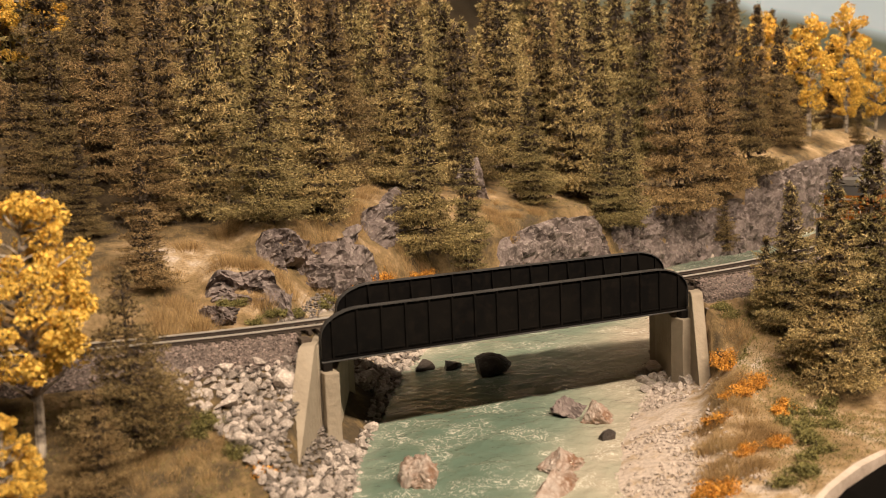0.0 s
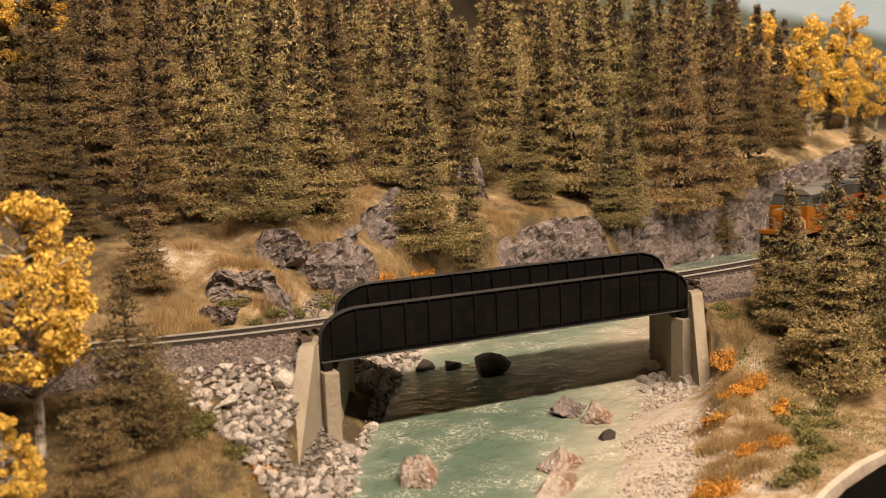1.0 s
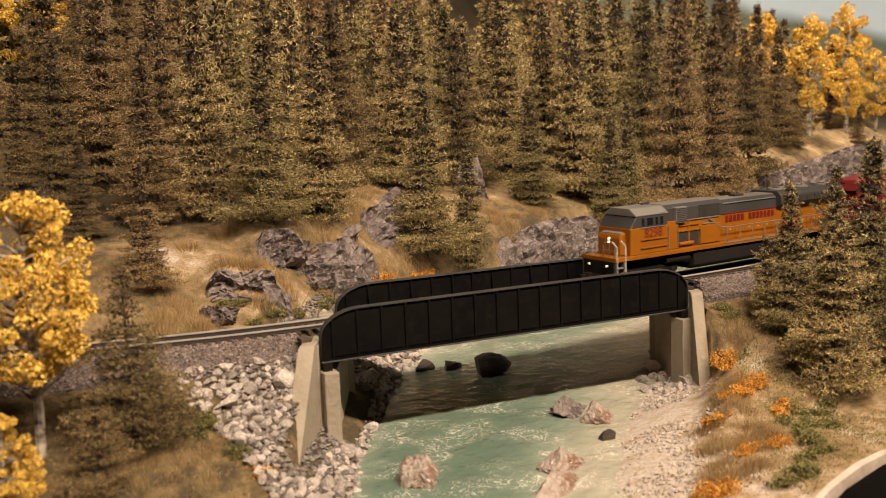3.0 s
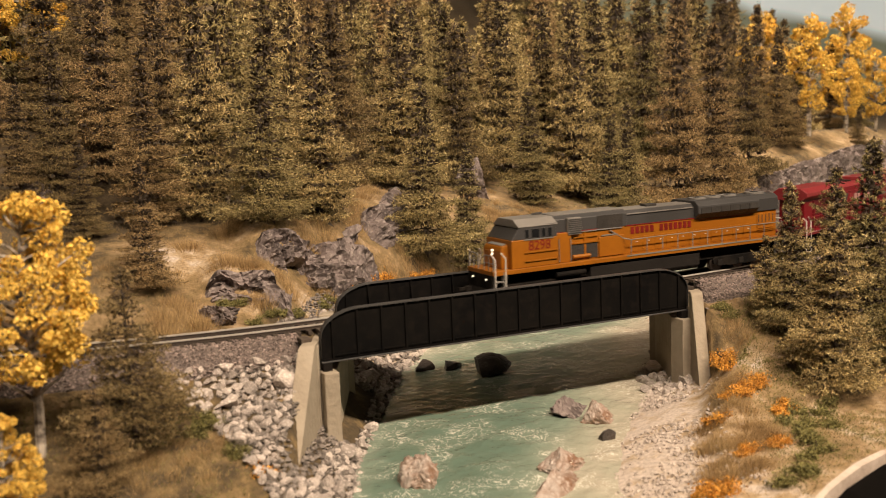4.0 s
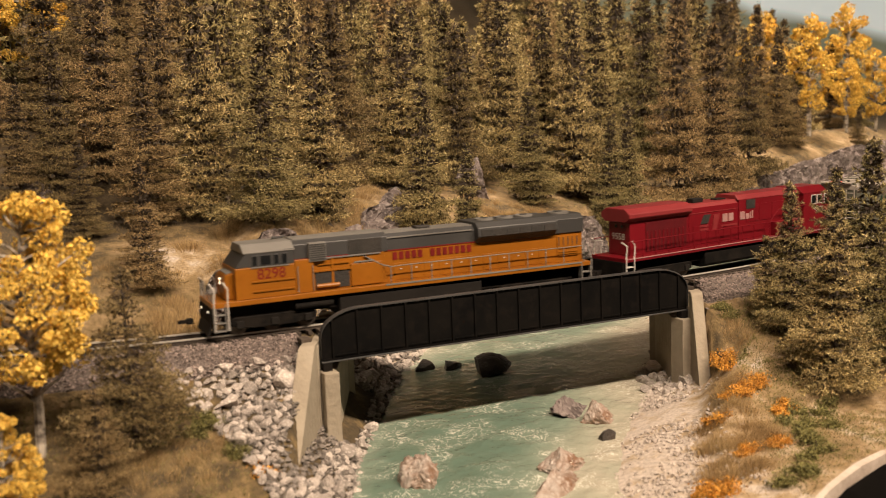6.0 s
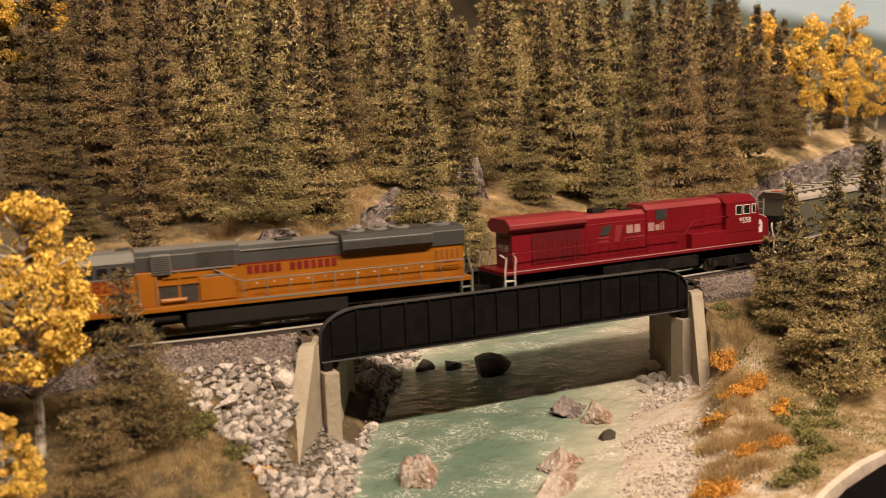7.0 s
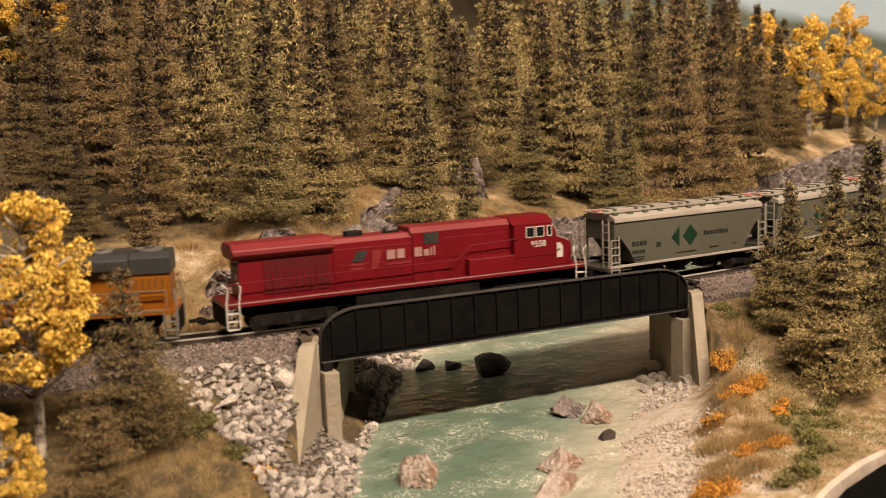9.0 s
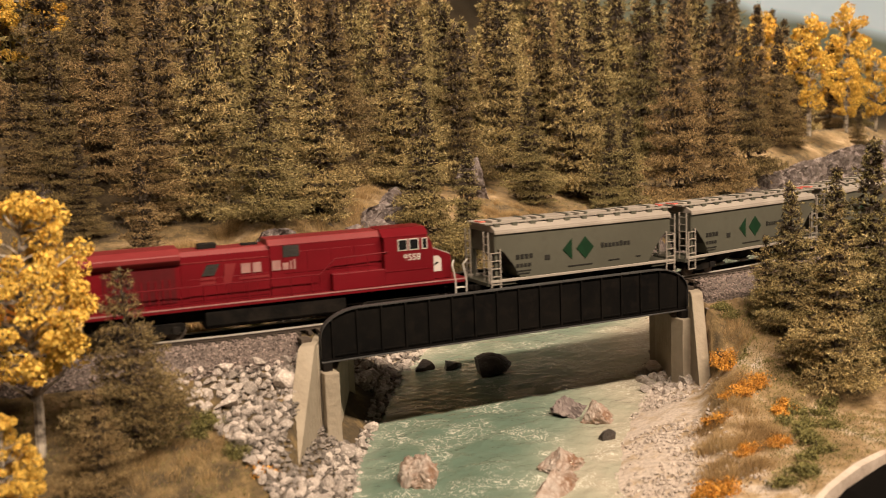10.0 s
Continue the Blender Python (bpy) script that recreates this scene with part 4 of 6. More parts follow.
def conifer(seed, h, r, whorls=18, per=8, count=8, mat=None, bare=0.04, name="spruce_tree", needle=0.0027, thick=0.00062, twigs=True, step=0.0030, fibre=55):
    """A wire-and-fibre spruce: tapered trunk with a bare leader, uneven tiers of drooping sprays, each spray a twig with side twigs set with needles."""
    rng = np.random.RandomState(seed)
    tree = thing(name, "olive green model spruce tree", "tree")
    bm = bmesh.new()
    sway = rng.normal(0, 0.010 * h, 2)
    rod(bm, [(0, 0, -0.006), (sway[0] * 0.2, sway[1] * 0.2, h * 0.4), (sway[0] * 0.5, sway[1] * 0.5, h * 0.75), (sway[0], sway[1], h)], [h * 0.014, h * 0.010, h * 0.006, h * 0.003], 7)
    cen, dire, shade_fib, lay = [], [], [], []
    up = np.array([0, 0, 1.0])
    lump = rng.uniform(0, 6.28, 6)
    for k in range(whorls):
        t = min(bare + (1 - bare) * ((k + rng.uniform(-0.2, 0.35)) / whorls), 0.97)
        full = r * 1.06 * ((1 - t) ** 0.86) * (0.80 + 0.20 * min(1, t / 0.10)) + 0.0010
        n = max(4, int(round(per * (0.5 + 0.5 * (1 - t)))))
        tier = rng.uniform(0.82, 1.14)
        for b in range(n):
            a = 2 * math.pi * (b + rng.uniform(-0.4, 0.4)) / n + k * 1.1
            swell = 1 + 0.16 * math.sin(a + lump[0] + 9 * t) + 0.12 * math.sin(2 * a + lump[1] - 17 * t)
            ln = full * tier * swell * rng.uniform(0.70, 1.12)
            rise = rng.uniform(-0.45, -0.12) if t < 0.7 else rng.uniform(-0.15, 0.55)
            p0 = np.array([sway[0] * t, sway[1] * t, h * (t + rng.uniform(-0.014, 0.014)) + 0.12 * ln])
            out = np.array([math.cos(a), math.sin(a), 0])
            side = np.array([-math.sin(a), math.cos(a), 0])
            m = max(2, int(round(ln / (step * 1.35))))
            for j in range(m):
                u = 0.22 + 0.78 * (j + rng.uniform(0.2, 1.0)) / m
                q = p0 + out * ln * u + up * ln * (rise * u + 0.22 * u * u)
                spread = ln * (0.12 + 0.50 * (1 - u) * min(1, u / 0.35))
                for w in (-1, 0, 1):
                    pieces = max(1, int(round(spread / step))) if w else 1
                    for e in range(1, pieces + 1):
                        c = q + (side * w + out * 0.5) * spread * (e / pieces) * rng.uniform(0.75, 1.1) + up * (rng.normal(0, 0.0013) - 0.10 * spread * e / pieces)
                        cen.append(c if w else q)
                        dire.append(out * 0.55 + side * w * 0.5 + up * rng.uniform(-0.35, 0.75))
            if twigs and ln > 0.005:
                q1 = p0 + out * ln * 1.05 + up * ln * (rise + 0.25)
                rod(bm, [tuple(p0), tuple(p0 + out * ln * 0.55 + up * ln * (rise * 0.55 + 0.06)), tuple(q1)], [0.0006, 0.0004, 0.00012], 3)
        # brown fibre close to the trunk; its dark fills in the crown's inner shade
        for b in range(fibre):
            a, q = rng.uniform(0, 6.28), full * rng.uniform(0.05, 0.62)
            shade_fib.append((sway[0] * t + q * math.cos(a), sway[1] * t + q * math.sin(a), h * (t + rng.uniform(-0.5, 0.5) / whorls) - 0.15 * q))
            lay.append((math.cos(a), math.sin(a), rng.uniform(-0.6, 0.3)))
    for z in np.linspace(0.86, 0.975, 7):
        cen.append(np.array([sway[0] * z, sway[1] * z, h * z]))
        dire.append(up * 0.9)
    v, f = blades(rng, np.array(cen), np.array(dire), needle, thick, 0.8, count)
    tv, tf = blades(rng, np.array(shade_fib), np.array(lay), h * 0.036, h * 0.017, 0.5, 1)
    tv = [bm.verts.new(q) for q in tv.tolist()]
    for q in tf.tolist():
        bm.faces.new([tv[k] for k in q])
    part("trunk", bm, bark_mat, tree, "dark brown trunk and twigs, with dark inner blades for the crown's shade")
    part("crown", (v.tolist(), f.tolist()), mat or needle_mat, tree, "olive green needles")
    return tree


def aspen(seed, h, r, clumps, leaves, base=0.35, mat=None, leaf=0.0032, name="aspen_tree"):
    """An aspen: pale trunk, forking limbs, many small clumps of flat leaves."""
    rng = np.random.RandomState(seed)
    tree = thing(name, "golden yellow autumn aspen tree with a pale trunk", "tree")
    bm = bmesh.new()
    rod(bm, [(0, 0, -0.006), (0.003, 0.002, h * 0.35), (-0.002, 0.001, h * 0.7), (0.001, 0, h * 0.95)], [h * 0.022, h * 0.017, h * 0.010, h * 0.003], 8)
    cen = []
    for k in range(clumps):
        t = base + (1 - base) * rng.beta(1.1, 1.25)
        a = rng.uniform(0, 6.28)
        shape = math.sin(math.pi * min(1, 0.12 + 0.86 * (t - base) / (1 - base))) ** 0.6
        ln = r * shape * math.sqrt(rng.uniform(0.15, 1.0))
        p0 = (0, 0, h * (t - 0.13 * rng.uniform(0.3, 1)))
        p1 = (ln * math.cos(a), ln * math.sin(a), h * t)
        cen.append(p1)
        if k % 2 == 0:
            mid = tuple(0.5 * (u + w) + rng.normal(0, 0.002) for u, w in zip(p0, p1))
            rod(bm, [p0, mid, p1], [0.0011, 0.0008, 0.0003], 4)
    part("trunk", bm, birch_mat, tree, "pale trunk with dark scars")
    c = np.repeat(np.array(cen), leaves, 0)
    size = rng.uniform(0.55, 1.25, (clumps,)).repeat(leaves)[:, None]
    puff = rng.normal(0, 1, c.shape)
    puff *= rng.uniform(0.35, 1.0, (len(c), 1)) ** 0.4 / np.linalg.norm(puff, axis=1, keepdims=True)
    c = c + puff * np.array([0.0066, 0.0066, 0.0052]) * size * (h / 0.13)
    n = len(c)
    d = rng.normal(0, 1, (n, 3))
    d /= np.linalg.norm(d, axis=1, keepdims=True)
    e = np.cross(d, rng.normal(0, 1, (n, 3)))
    e /= np.linalg.norm(e, axis=1, keepdims=True)
    s = leaf * 0.5 * rng.uniform(0.6, 1.3, (n, 1))
    v = np.stack([c - d * s, c + e * s * 0.8, c + d * s, c - e * s * 0.8], 1).reshape(-1, 3)
    part("crown", (v.tolist(), np.arange(n * 4).reshape(n, 4).tolist()), mat or aspen_mat, tree, "golden yellow leaves")
    return tree


def standing(x, y, scale=1.0, turn=0.0, stretch=1.0, sink=0.003, lean=0.0):
    return Matrix.LocRotScale((x, y, float(ground(x, y)) - sink), Euler((lean, lean * 0.5, turn)), (scale, scale, scale * stretch))


def plant(proto, m, label, group):
    o = copy_thing(proto, Matrix())
    o.matrix_basis = m
    return tagged(o, label, "tree", group)


def clear(ob):
    for o in (*ob.children_recursive, ob):
        bpy.data.objects.remove(o)


H0 = 0.16
protos = [conifer(200 + k, H0, H0 * w, mat=mt, whorls=wh, per=10, count=9, needle=0.0030, thick=0.00062, step=0.0032) for k, (w, wh, mt) in enumerate(
    ((0.235, 20, needle_mat), (0.215, 21, needle_mat), (0.24, 19, needle_dark_mat), (0.205, 21, needle_mat), (0.22, 20, needle_dark_mat)))]
back = [conifer(230 + k, H0, H0 * w, mat=mt, whorls=18, per=9, count=4, needle=0.0046, thick=0.0016, twigs=False, step=0.0050) for k, (w, mt) in enumerate(((0.225, needle_mat), (0.205, needle_dark_mat), (0.235, needle_mat)))]
rnd = random.Random(3)
# place, height, breadth against the usual, and which kind of crown
FRONT = [(-0.143, 0.298, 0.094, 1.1, 2), (-0.104, 0.226, 0.074, 1.2, 4), (-0.115, 0.300, 0.135, 0.9, 4), (-0.052, 0.239, 0.134, 1.1, 2), (-0.074, 0.124, 0.086, 1.1, 4), (-0.003, 0.256, 0.178, 0.98, 1),
         (0.030, 0.190, 0.126, 1.15, 0), (0.081, 0.207, 0.148, 1.0, 1), (0.088, 0.214, 0.098, 0.9, 3), (0.194, 0.248, 0.150, 1.0, 0), (0.242, 0.262, 0.116, 0.95, 3)]
FRONT += [(0.075, 0.330, 0.180, 1.0, 0), (0.165, 0.400, 0.185, 1.05, 2), (0.245, 0.420, 0.185, 1.1, 0), (0.290, 0.470, 0.185, 0.95, 3), (0.366, 0.548, 0.190, 1.0, 1), (0.330, 0.455, 0.170, 1.0, 4),
          (0.382, 0.379, 0.122, 1.2, 1), (0.473, 0.432, 0.220, 0.9, 0), (0.41, 0.49, 0.215, 1.0, 1), (0.521, 0.397, 0.141, 0.95, 1), (0.485, 0.384, 0.121, 1.1, 0), (0.615, 0.425, 0.256, 0.85, 2), (0.694, 0.452, 0.214, 1.0, 4)]
FRONT += [(0.789, 0.492, 0.194, 0.9, 2), (0.998, 0.625, 0.095, 1.0, 4), (1.218, 0.705, 0.062, 1.2, 2), (0.953, 0.620, 0.176, 0.9, 4), (0.560, 0.520, 0.225, 0.9, 3), (0.470, 0.500, 0.200, 1.0, 1),
          (0.660, 0.560, 0.235, 0.9, 0), (0.760, 0.600, 0.240, 0.85, 2)]
FRONT += [(0.870, 0.640, 0.225, 0.85, 4), (0.94, 0.74, 0.235, 0.85, 2), (1.02, 0.74, 0.225, 0.8, 4), (1.16, 0.86, 0.22, 0.8, 4), (1.33, 0.88, 0.175, 0.9, 2), (-0.020, 0.340, 0.170, 1.0, 2), (-0.075, 0.330, 0.165, 1.0, 4)]
FRONT += [(-0.108, 0.41, 0.15, 1.1, 4), (-0.06, 0.43, 0.17, 1.1, 2), (-0.085, 0.52, 0.17, 1.1, 4), (-0.155, 0.40, 0.09, 1.1, 2), (-0.03, 0.52, 0.17, 1.1, 2), (-0.115, 0.60, 0.17, 1.1, 4), (-0.15, 0.62, 0.15, 1.2, 2), (0.690, 0.432, 0.085, 1.0, 2)]
spots = [(1.10, 0.700), (1.265, 0.776), (1.12, 0.84), (1.34, 0.85), (1.46, 0.89)]
for x, y, h, broad, k in FRONT:
    plant(protos[k], standing(x, y, 1.05 * h / H0 * broad, rnd.uniform(0, 6.28), 1 / broad, 0.002, rnd.uniform(-0.03, 0.03)), "olive green model spruce tree on the far river bank" if k in (0, 1, 3) else "brownish olive model spruce tree on the far river bank", "spruce trees of the far bank")
    spots.append((x, y))
# the wood behind
for k, (x, y, h) in enumerate(((1.0, 0.85, 0.215), (1.08, 0.87, 0.22), (1.10, 1.0, 0.2), (1.2, 1.0, 0.22), (1.25, 0.92, 0.21), (1.30, 1.02, 0.2), (0.9, 0.78, 0.21), (0.95, 0.9, 0.19), (1.05, 0.95, 0.19),
                               (1.4, 1.05, 0.18), (1.48, 1.1, 0.17), (0.38, 0.54, 0.19), (1.17, 0.80, 0.20), (0.82, 0.70, 0.215), (0.31, 0.56, 0.18), (1.55, 1.02, 0.14))):
    plant(back[k % 3], standing(x, y, h / H0, rnd.uniform(0, 6.28), 1.0, 0.003, rnd.uniform(-0.03, 0.03)), "olive green spruce in the dense wood on the hillside", "spruce trees of the wood")
    spots.append((x, y))
tries = 0
count = 0
while count < 90 and tries < 6000:
    tries += 1
    way, far = radians(rnd.uniform(-4.0, 52.0)), rnd.uniform(0.95, 2.0)
    x, y = -0.18 + far * math.sin(way), -0.6 + far * math.cos(way)
    if y > 1.3 or x > 1.7:
        continue
    deep = (y - float(bank_line(x))) * 0.85
    bearing = math.degrees(math.atan2(x - EYE[0], y - EYE[1]))
    if deep < (0.17 if bearing < 30 else 0.12) or any((x - a) ** 2 + (y - b) ** 2 < 0.052 ** 2 for a, b in spots):
        continue
    if bearing > 47 and deep < 0.2:
        continue
    h = rnd.uniform(0.150, 0.195)
    if bearing > 30:
        h = rnd.uniform(0.19, 0.245) if bearing < 45 else rnd.uniform(0.13, 0.18)
    spots.append((x, y))
    count += 1
    plant(back[rnd.randrange(3)], standing(x, y, h / H0, rnd.uniform(0, 6.28), rnd.uniform(0.95, 1.15), 0.003, rnd.uniform(-0.03, 0.03)), "olive green spruce in the dense wood on the hillside", "spruce trees of the wood")

# young spruces close to the front, with finer twigs
fine = [conifer(300 + k, 0.14, 0.14 * w, whorls=20, per=10, count=10, mat=needle_mat, needle=0.0024, thick=0.00062, step=0.0027, fibre=38) for k, w in enumerate((0.235, 0.255))]
sparse = conifer(320, 0.14, 0.14 * 0.31, whorls=17, per=9, count=7, mat=needle_dark_mat, needle=0.0030, thick=0.0006, bare=0.07, fibre=18)
for k, (x, y, h, w, lab) in enumerate(((0.318, -0.082, 0.108, 1.0, "olive spruce on the grassy near bank beside the track"), (0.294, -0.143, 0.117, 1.1, "broad olive spruce on the near bank"),
                                       (0.341, -0.126, 0.150, 1.0, "tall olive spruce on the near bank"), (0.309, -0.068, 0.066, 0.95, "small spruce on the near bank beside the track"),
                                       (0.372, -0.130, 0.150, 1.0, "tall olive spruce at the end of the near bank"), (0.352, -0.085, 0.118, 1.0, "olive spruce behind others on the near bank"),
                                       (-0.117, -0.079, 0.098, 1.15, "brownish young spruce before the ballast"), (-0.138, -0.103, 0.056, 1.2, "small brownish spruce on the near bank"))):
    plant(sparse if x < 0 else fine[k % 2], standing(x, y, h / 0.14 * w, k * 1.3, 1 / w), lab, "spruce trees of the near bank")

asp = aspen(401, 0.135, 0.034, 118, 170, base=0.34, leaf=0.0020)
asp2 = aspen(402, 0.16, 0.030, 70, 90, base=0.26, leaf=0.0034)
plant(asp, standing(-0.162, -0.070, 0.98, 0.4), "golden yellow autumn aspen with a pale trunk before the track", "aspen trees")
plant(asp, standing(-0.180, -0.128, 0.52, 2.0), "small golden aspen at the layout's front", "aspen trees")
plant(asp, standing(-0.118, 0.462, 1.05, 1.0), "golden yellow aspen on the hillside", "aspen trees")
for x, y, sc, t in ((1.10, 0.700, 1.25, 0.2), (1.265, 0.776, 0.80, 1.3), (1.12, 0.84, 1.38, 2.2), (1.34, 0.85, 1.45, 3.0), (1.46, 0.89, 1.1, 4.0)):
    plant(asp2, standing(x, y, sc, t), "golden yellow aspen above the river cliff", "aspen trees")
for o in (*protos, *back, *fine, sparse, asp, asp2):
    clear(o)


# ---- grass, bushes ----
def tuft_field(name, spots_, mat, label, category, length, width, count, spread, seed):
    rng = np.random.RandomState(seed)
    allv, allf, base = [], [], 0
    for x, y, s in spots_:
        n = int(count * s)
        px, py = x + rng.normal(0, 0.0042 * s, n), y + rng.normal(0, 0.0042 * s, n)
        pz = ground(px, py)
        c = np.stack([px, py, pz - 0.0005], 1)
        d = np.stack([(px - x) / 0.006, (py - y) / 0.006, np.full(n, 2.4)], 1)
        v, f = blades(rng, c, d, length * s, width, spread, 1)
        allv.append(v)
        allf.append(f + base)
        base += len(v)
    return tagged(part(name, (np.concatenate(allv).tolist(), np.concatenate(allf).tolist()), mat), label, category, kind="stuff")


rnd = random.Random(21)
LEDGE_TUFTS = [(0.001, 0.205), (-0.035, 0.179), (-0.001, 0.129), (-0.015, 0.131), (0.058, 0.182), (0.078, 0.192), (-0.056, 0.089), (-0.069, 0.079),
               (-0.079, 0.065), (-0.053, 0.075), (-0.006, 0.096), (0.027, 0.137), (0.059, 0.155), (0.145, 0.214), (0.165, 0.226), (0.187, 0.238)]
SLOPE_TUFTS = [(0.133, 0.262), (0.167, 0.315), (0.122, 0.245), (0.205, 0.43), (0.300, 0.315), (0.312, 0.300), (0.286, 0.270), (0.336, 0.330), (0.366, 0.345), (0.31, 0.341),
               (0.591, 0.424), (0.497, 0.39), (0.658, 0.443), (0.30, 0.36), (0.15, 0.29), (0.25, 0.29)]
NEAR_TUFTS = [(0.234, -0.115), (0.215, -0.154), (0.197, -0.152), (0.193, -0.148), (0.206, -0.176), (0.188, -0.192), (0.19, -0.183), (0.204, -0.186), (0.169, -0.176), (0.152, -0.214),
              (0.148, -0.206), (0.16, -0.214), (0.159, -0.195), (0.285, -0.069), (0.231, -0.129), (0.17, -0.212), (0.178, -0.186)]
spots_g = [(x + rnd.gauss(0, 0.004), y + rnd.gauss(0, 0.004), rnd.uniform(0.85, 1.25)) for x, y in LEDGE_TUFTS + SLOPE_TUFTS for _ in range(3)]
for _ in range(3000):
    if len(spots_g) >= 170:
        break
    x = rnd.uniform(-0.2, 0.95)
    y = float(bank_line(x)) + rnd.uniform(0.0, 0.2)
    if y - float(track_y(x)) > 0.036 and float(ground(x, y)) > WATER + 0.03 and float(fbm(x, y, 0.07, 2, 40)) > 0.05:
        spots_g.append((x, y, rnd.uniform(0.5, 0.95)))
tuft_field("dry_grass", spots_g, straw_mat, "golden dry grass tufts on the far bank", "grass", 0.0070, 0.00026, 260, 0.24, 50)
spots_n = [(x + rnd.gauss(0, 0.003), y + rnd.gauss(0, 0.003), rnd.uniform(0.75, 1.15)) for x, y in NEAR_TUFTS for _ in range(3)]
for _ in range(34):
    x, y = rnd.uniform(-0.19, -0.07), rnd.uniform(-0.16, -0.075)
    if float(rubble_edge(x, y)) < 0:
        spots_n.append((x, y, rnd.uniform(0.6, 1.0)))
tuft_field("tan_grass", spots_n, straw_mat, "tan dry grass tufts on the near banks", "grass", 0.0060, 0.00020, 340, 0.26, 51)


def turf(name, x0, x1, y0, y1, wanted, mat, label, length, seed, keep):
    """A thin cover of short upright fibres."""
    rng = np.random.RandomState(seed)
    x, y = rng.uniform(x0, x1, wanted * 3), rng.uniform(y0, y1, wanted * 3)
    ok = keep(x, y) & (fbm(x, y, 0.035, 3, seed) > rng.uniform(-0.55, 0.35, len(x)))
    x, y = x[ok][:wanted], y[ok][:wanted]
    c = np.stack([x, y, ground(x, y) - 0.0004], 1)
    v, f = blades(rng, c, np.tile((0.0, 0.0, 1.0), (len(x), 1)), length, 0.00030 if mat is straw_mat else 0.00055, 0.55, 1)
    return tagged(part(name, (v.tolist(), f.tolist()), mat), label, "grass", kind="stuff")


turf("short_grass", 0.14, 0.46, -0.27, -0.03, 20000, straw_mat, "short tan fibre grass on the near bank", 0.0019, 61,
     lambda x, y: (x - river_right(y) > 0.06) & (y - track_y(x) < -0.036) & (y > front_edge(x) + 0.004))
turf("green_grass", 0.14, 0.46, -0.27, -0.03, 34000, shrub_mat, "short olive fibre grass on the near bank", 0.0020, 62,
     lambda x, y: (x - river_right(y) > 0.085) & (y - track_y(x) < -0.036) & (y > front_edge(x) + 0.004))
turf("short_grass", -0.26, -0.05, -0.28, -0.03, 7000, straw_mat, "short tan fibre grass before the track", 0.0024, 63,
     lambda x, y: (y - track_y(x) < -0.05) & (rubble_edge(x, y) < 0.0))
turf("green_grass", -0.26, -0.05, -0.28, -0.03, 16000, shrub_mat, "short olive fibre grass before the track", 0.0024, 64,
     lambda x, y: (y - track_y(x) < -0.05) & (rubble_edge(x, y) < 0.004))
turf("short_grass", -0.25, 0.95, 0.04, 0.62, 36000, straw_mat, "short golden fibre grass on the far bank", 0.0026, 65,
     lambda x, y: (y - track_y(x) > 0.034) & (y - bank_line(x) > 0.0) & (y - bank_line(x) < 0.2))
turf("green_grass", -0.25, 0.6, 0.03, 0.4, 16000, shrub_mat, "short olive fibre grass along the far bank", 0.0024, 66,
     lambda x, y: (y - track_y(x) > 0.034) & (y - bank_line(x) > -0.01) & (y - bank_line(x) < 0.06) & (ground(x, y) > WATER + 0.03))


def bush(name, x, y, r, mat, label, seed, group):
    """A low bush: a few wiry stems and many small leaves in clumps."""
    rng = np.random.RandomState(seed)
    ob = thing(name, label, "bush", group, Matrix.Translation((x, y, float(ground(x, y)) - 0.001)))
    bm = bmesh.new()
    cen = []
    for k in range(14):
        a, e = rng.uniform(0, 6.28), rng.uniform(0.15, 1.2)
        ln = r * rng.uniform(0.4, 1.5)
        tip = (ln * math.cos(a) * math.cos(e), ln * math.sin(a) * math.cos(e), ln * math.sin(e) * 0.85)
        rod(bm, [(0, 0, 0), tuple(0.5 * c + rng.normal(0, r * 0.05) for c in tip), tip], [0.0005, 0.0004, 0.0002], 4)
        cen.extend([tip, tuple(0.7 * c for c in tip)])
    part("stems", bm, bark_mat, ob, "thin brown stems")
    c = np.repeat(np.array(cen), 42, 0)
    c = c + rng.normal(0, r * 0.24, c.shape) * np.array([1.3, 1.3, 0.7])
    c[:, 2] = np.abs(c[:, 2])
    n = len(c)
    d = rng.normal(0, 1, (n, 3))
    d /= np.linalg.norm(d, axis=1, keepdims=True)
    e = np.cross(d, rng.normal(0, 1, (n, 3)))
    e /= np.linalg.norm(e, axis=1, keepdims=True)
    s = 0.00058 * rng.uniform(0.6, 1.3, (n, 1))
    v = np.stack([c - d * s, c + e * s * 0.7, c + d * s, c - e * s * 0.7], 1).reshape(-1, 3)
    part("leaves", (v.tolist(), np.arange(n * 4).reshape(n, 4).tolist()), mat, ob)
    return ob


for k, (x, y, r) in enumerate(((0.268, -0.075, 0.0072), (0.264, -0.078, 0.0062), (0.252, -0.099, 0.0056), (0.236, -0.136, 0.0054), (0.222, -0.142, 0.0048), (0.243, -0.132, 0.0058), (0.218, -0.137, 0.004), (0.228, -0.139, 0.005),
                               (0.196, -0.155, 0.0048), (0.193, -0.151, 0.004), (0.242, -0.158, 0.0042), (0.232, -0.163, 0.0038), (0.201, -0.197, 0.0036), (0.195, -0.199, 0.0032),
                               (0.182, -0.195, 0.0042), (0.174, -0.197, 0.0034), (0.139, -0.218, 0.005), (0.142, -0.225, 0.006), (0.134, -0.217, 0.0045), (-0.060, -0.112, 0.0042))):
    bush("orange_bush", x, y, r * 1.15, orange_mat, "low bush with bright orange autumn leaves", 500 + k, "orange bushes")
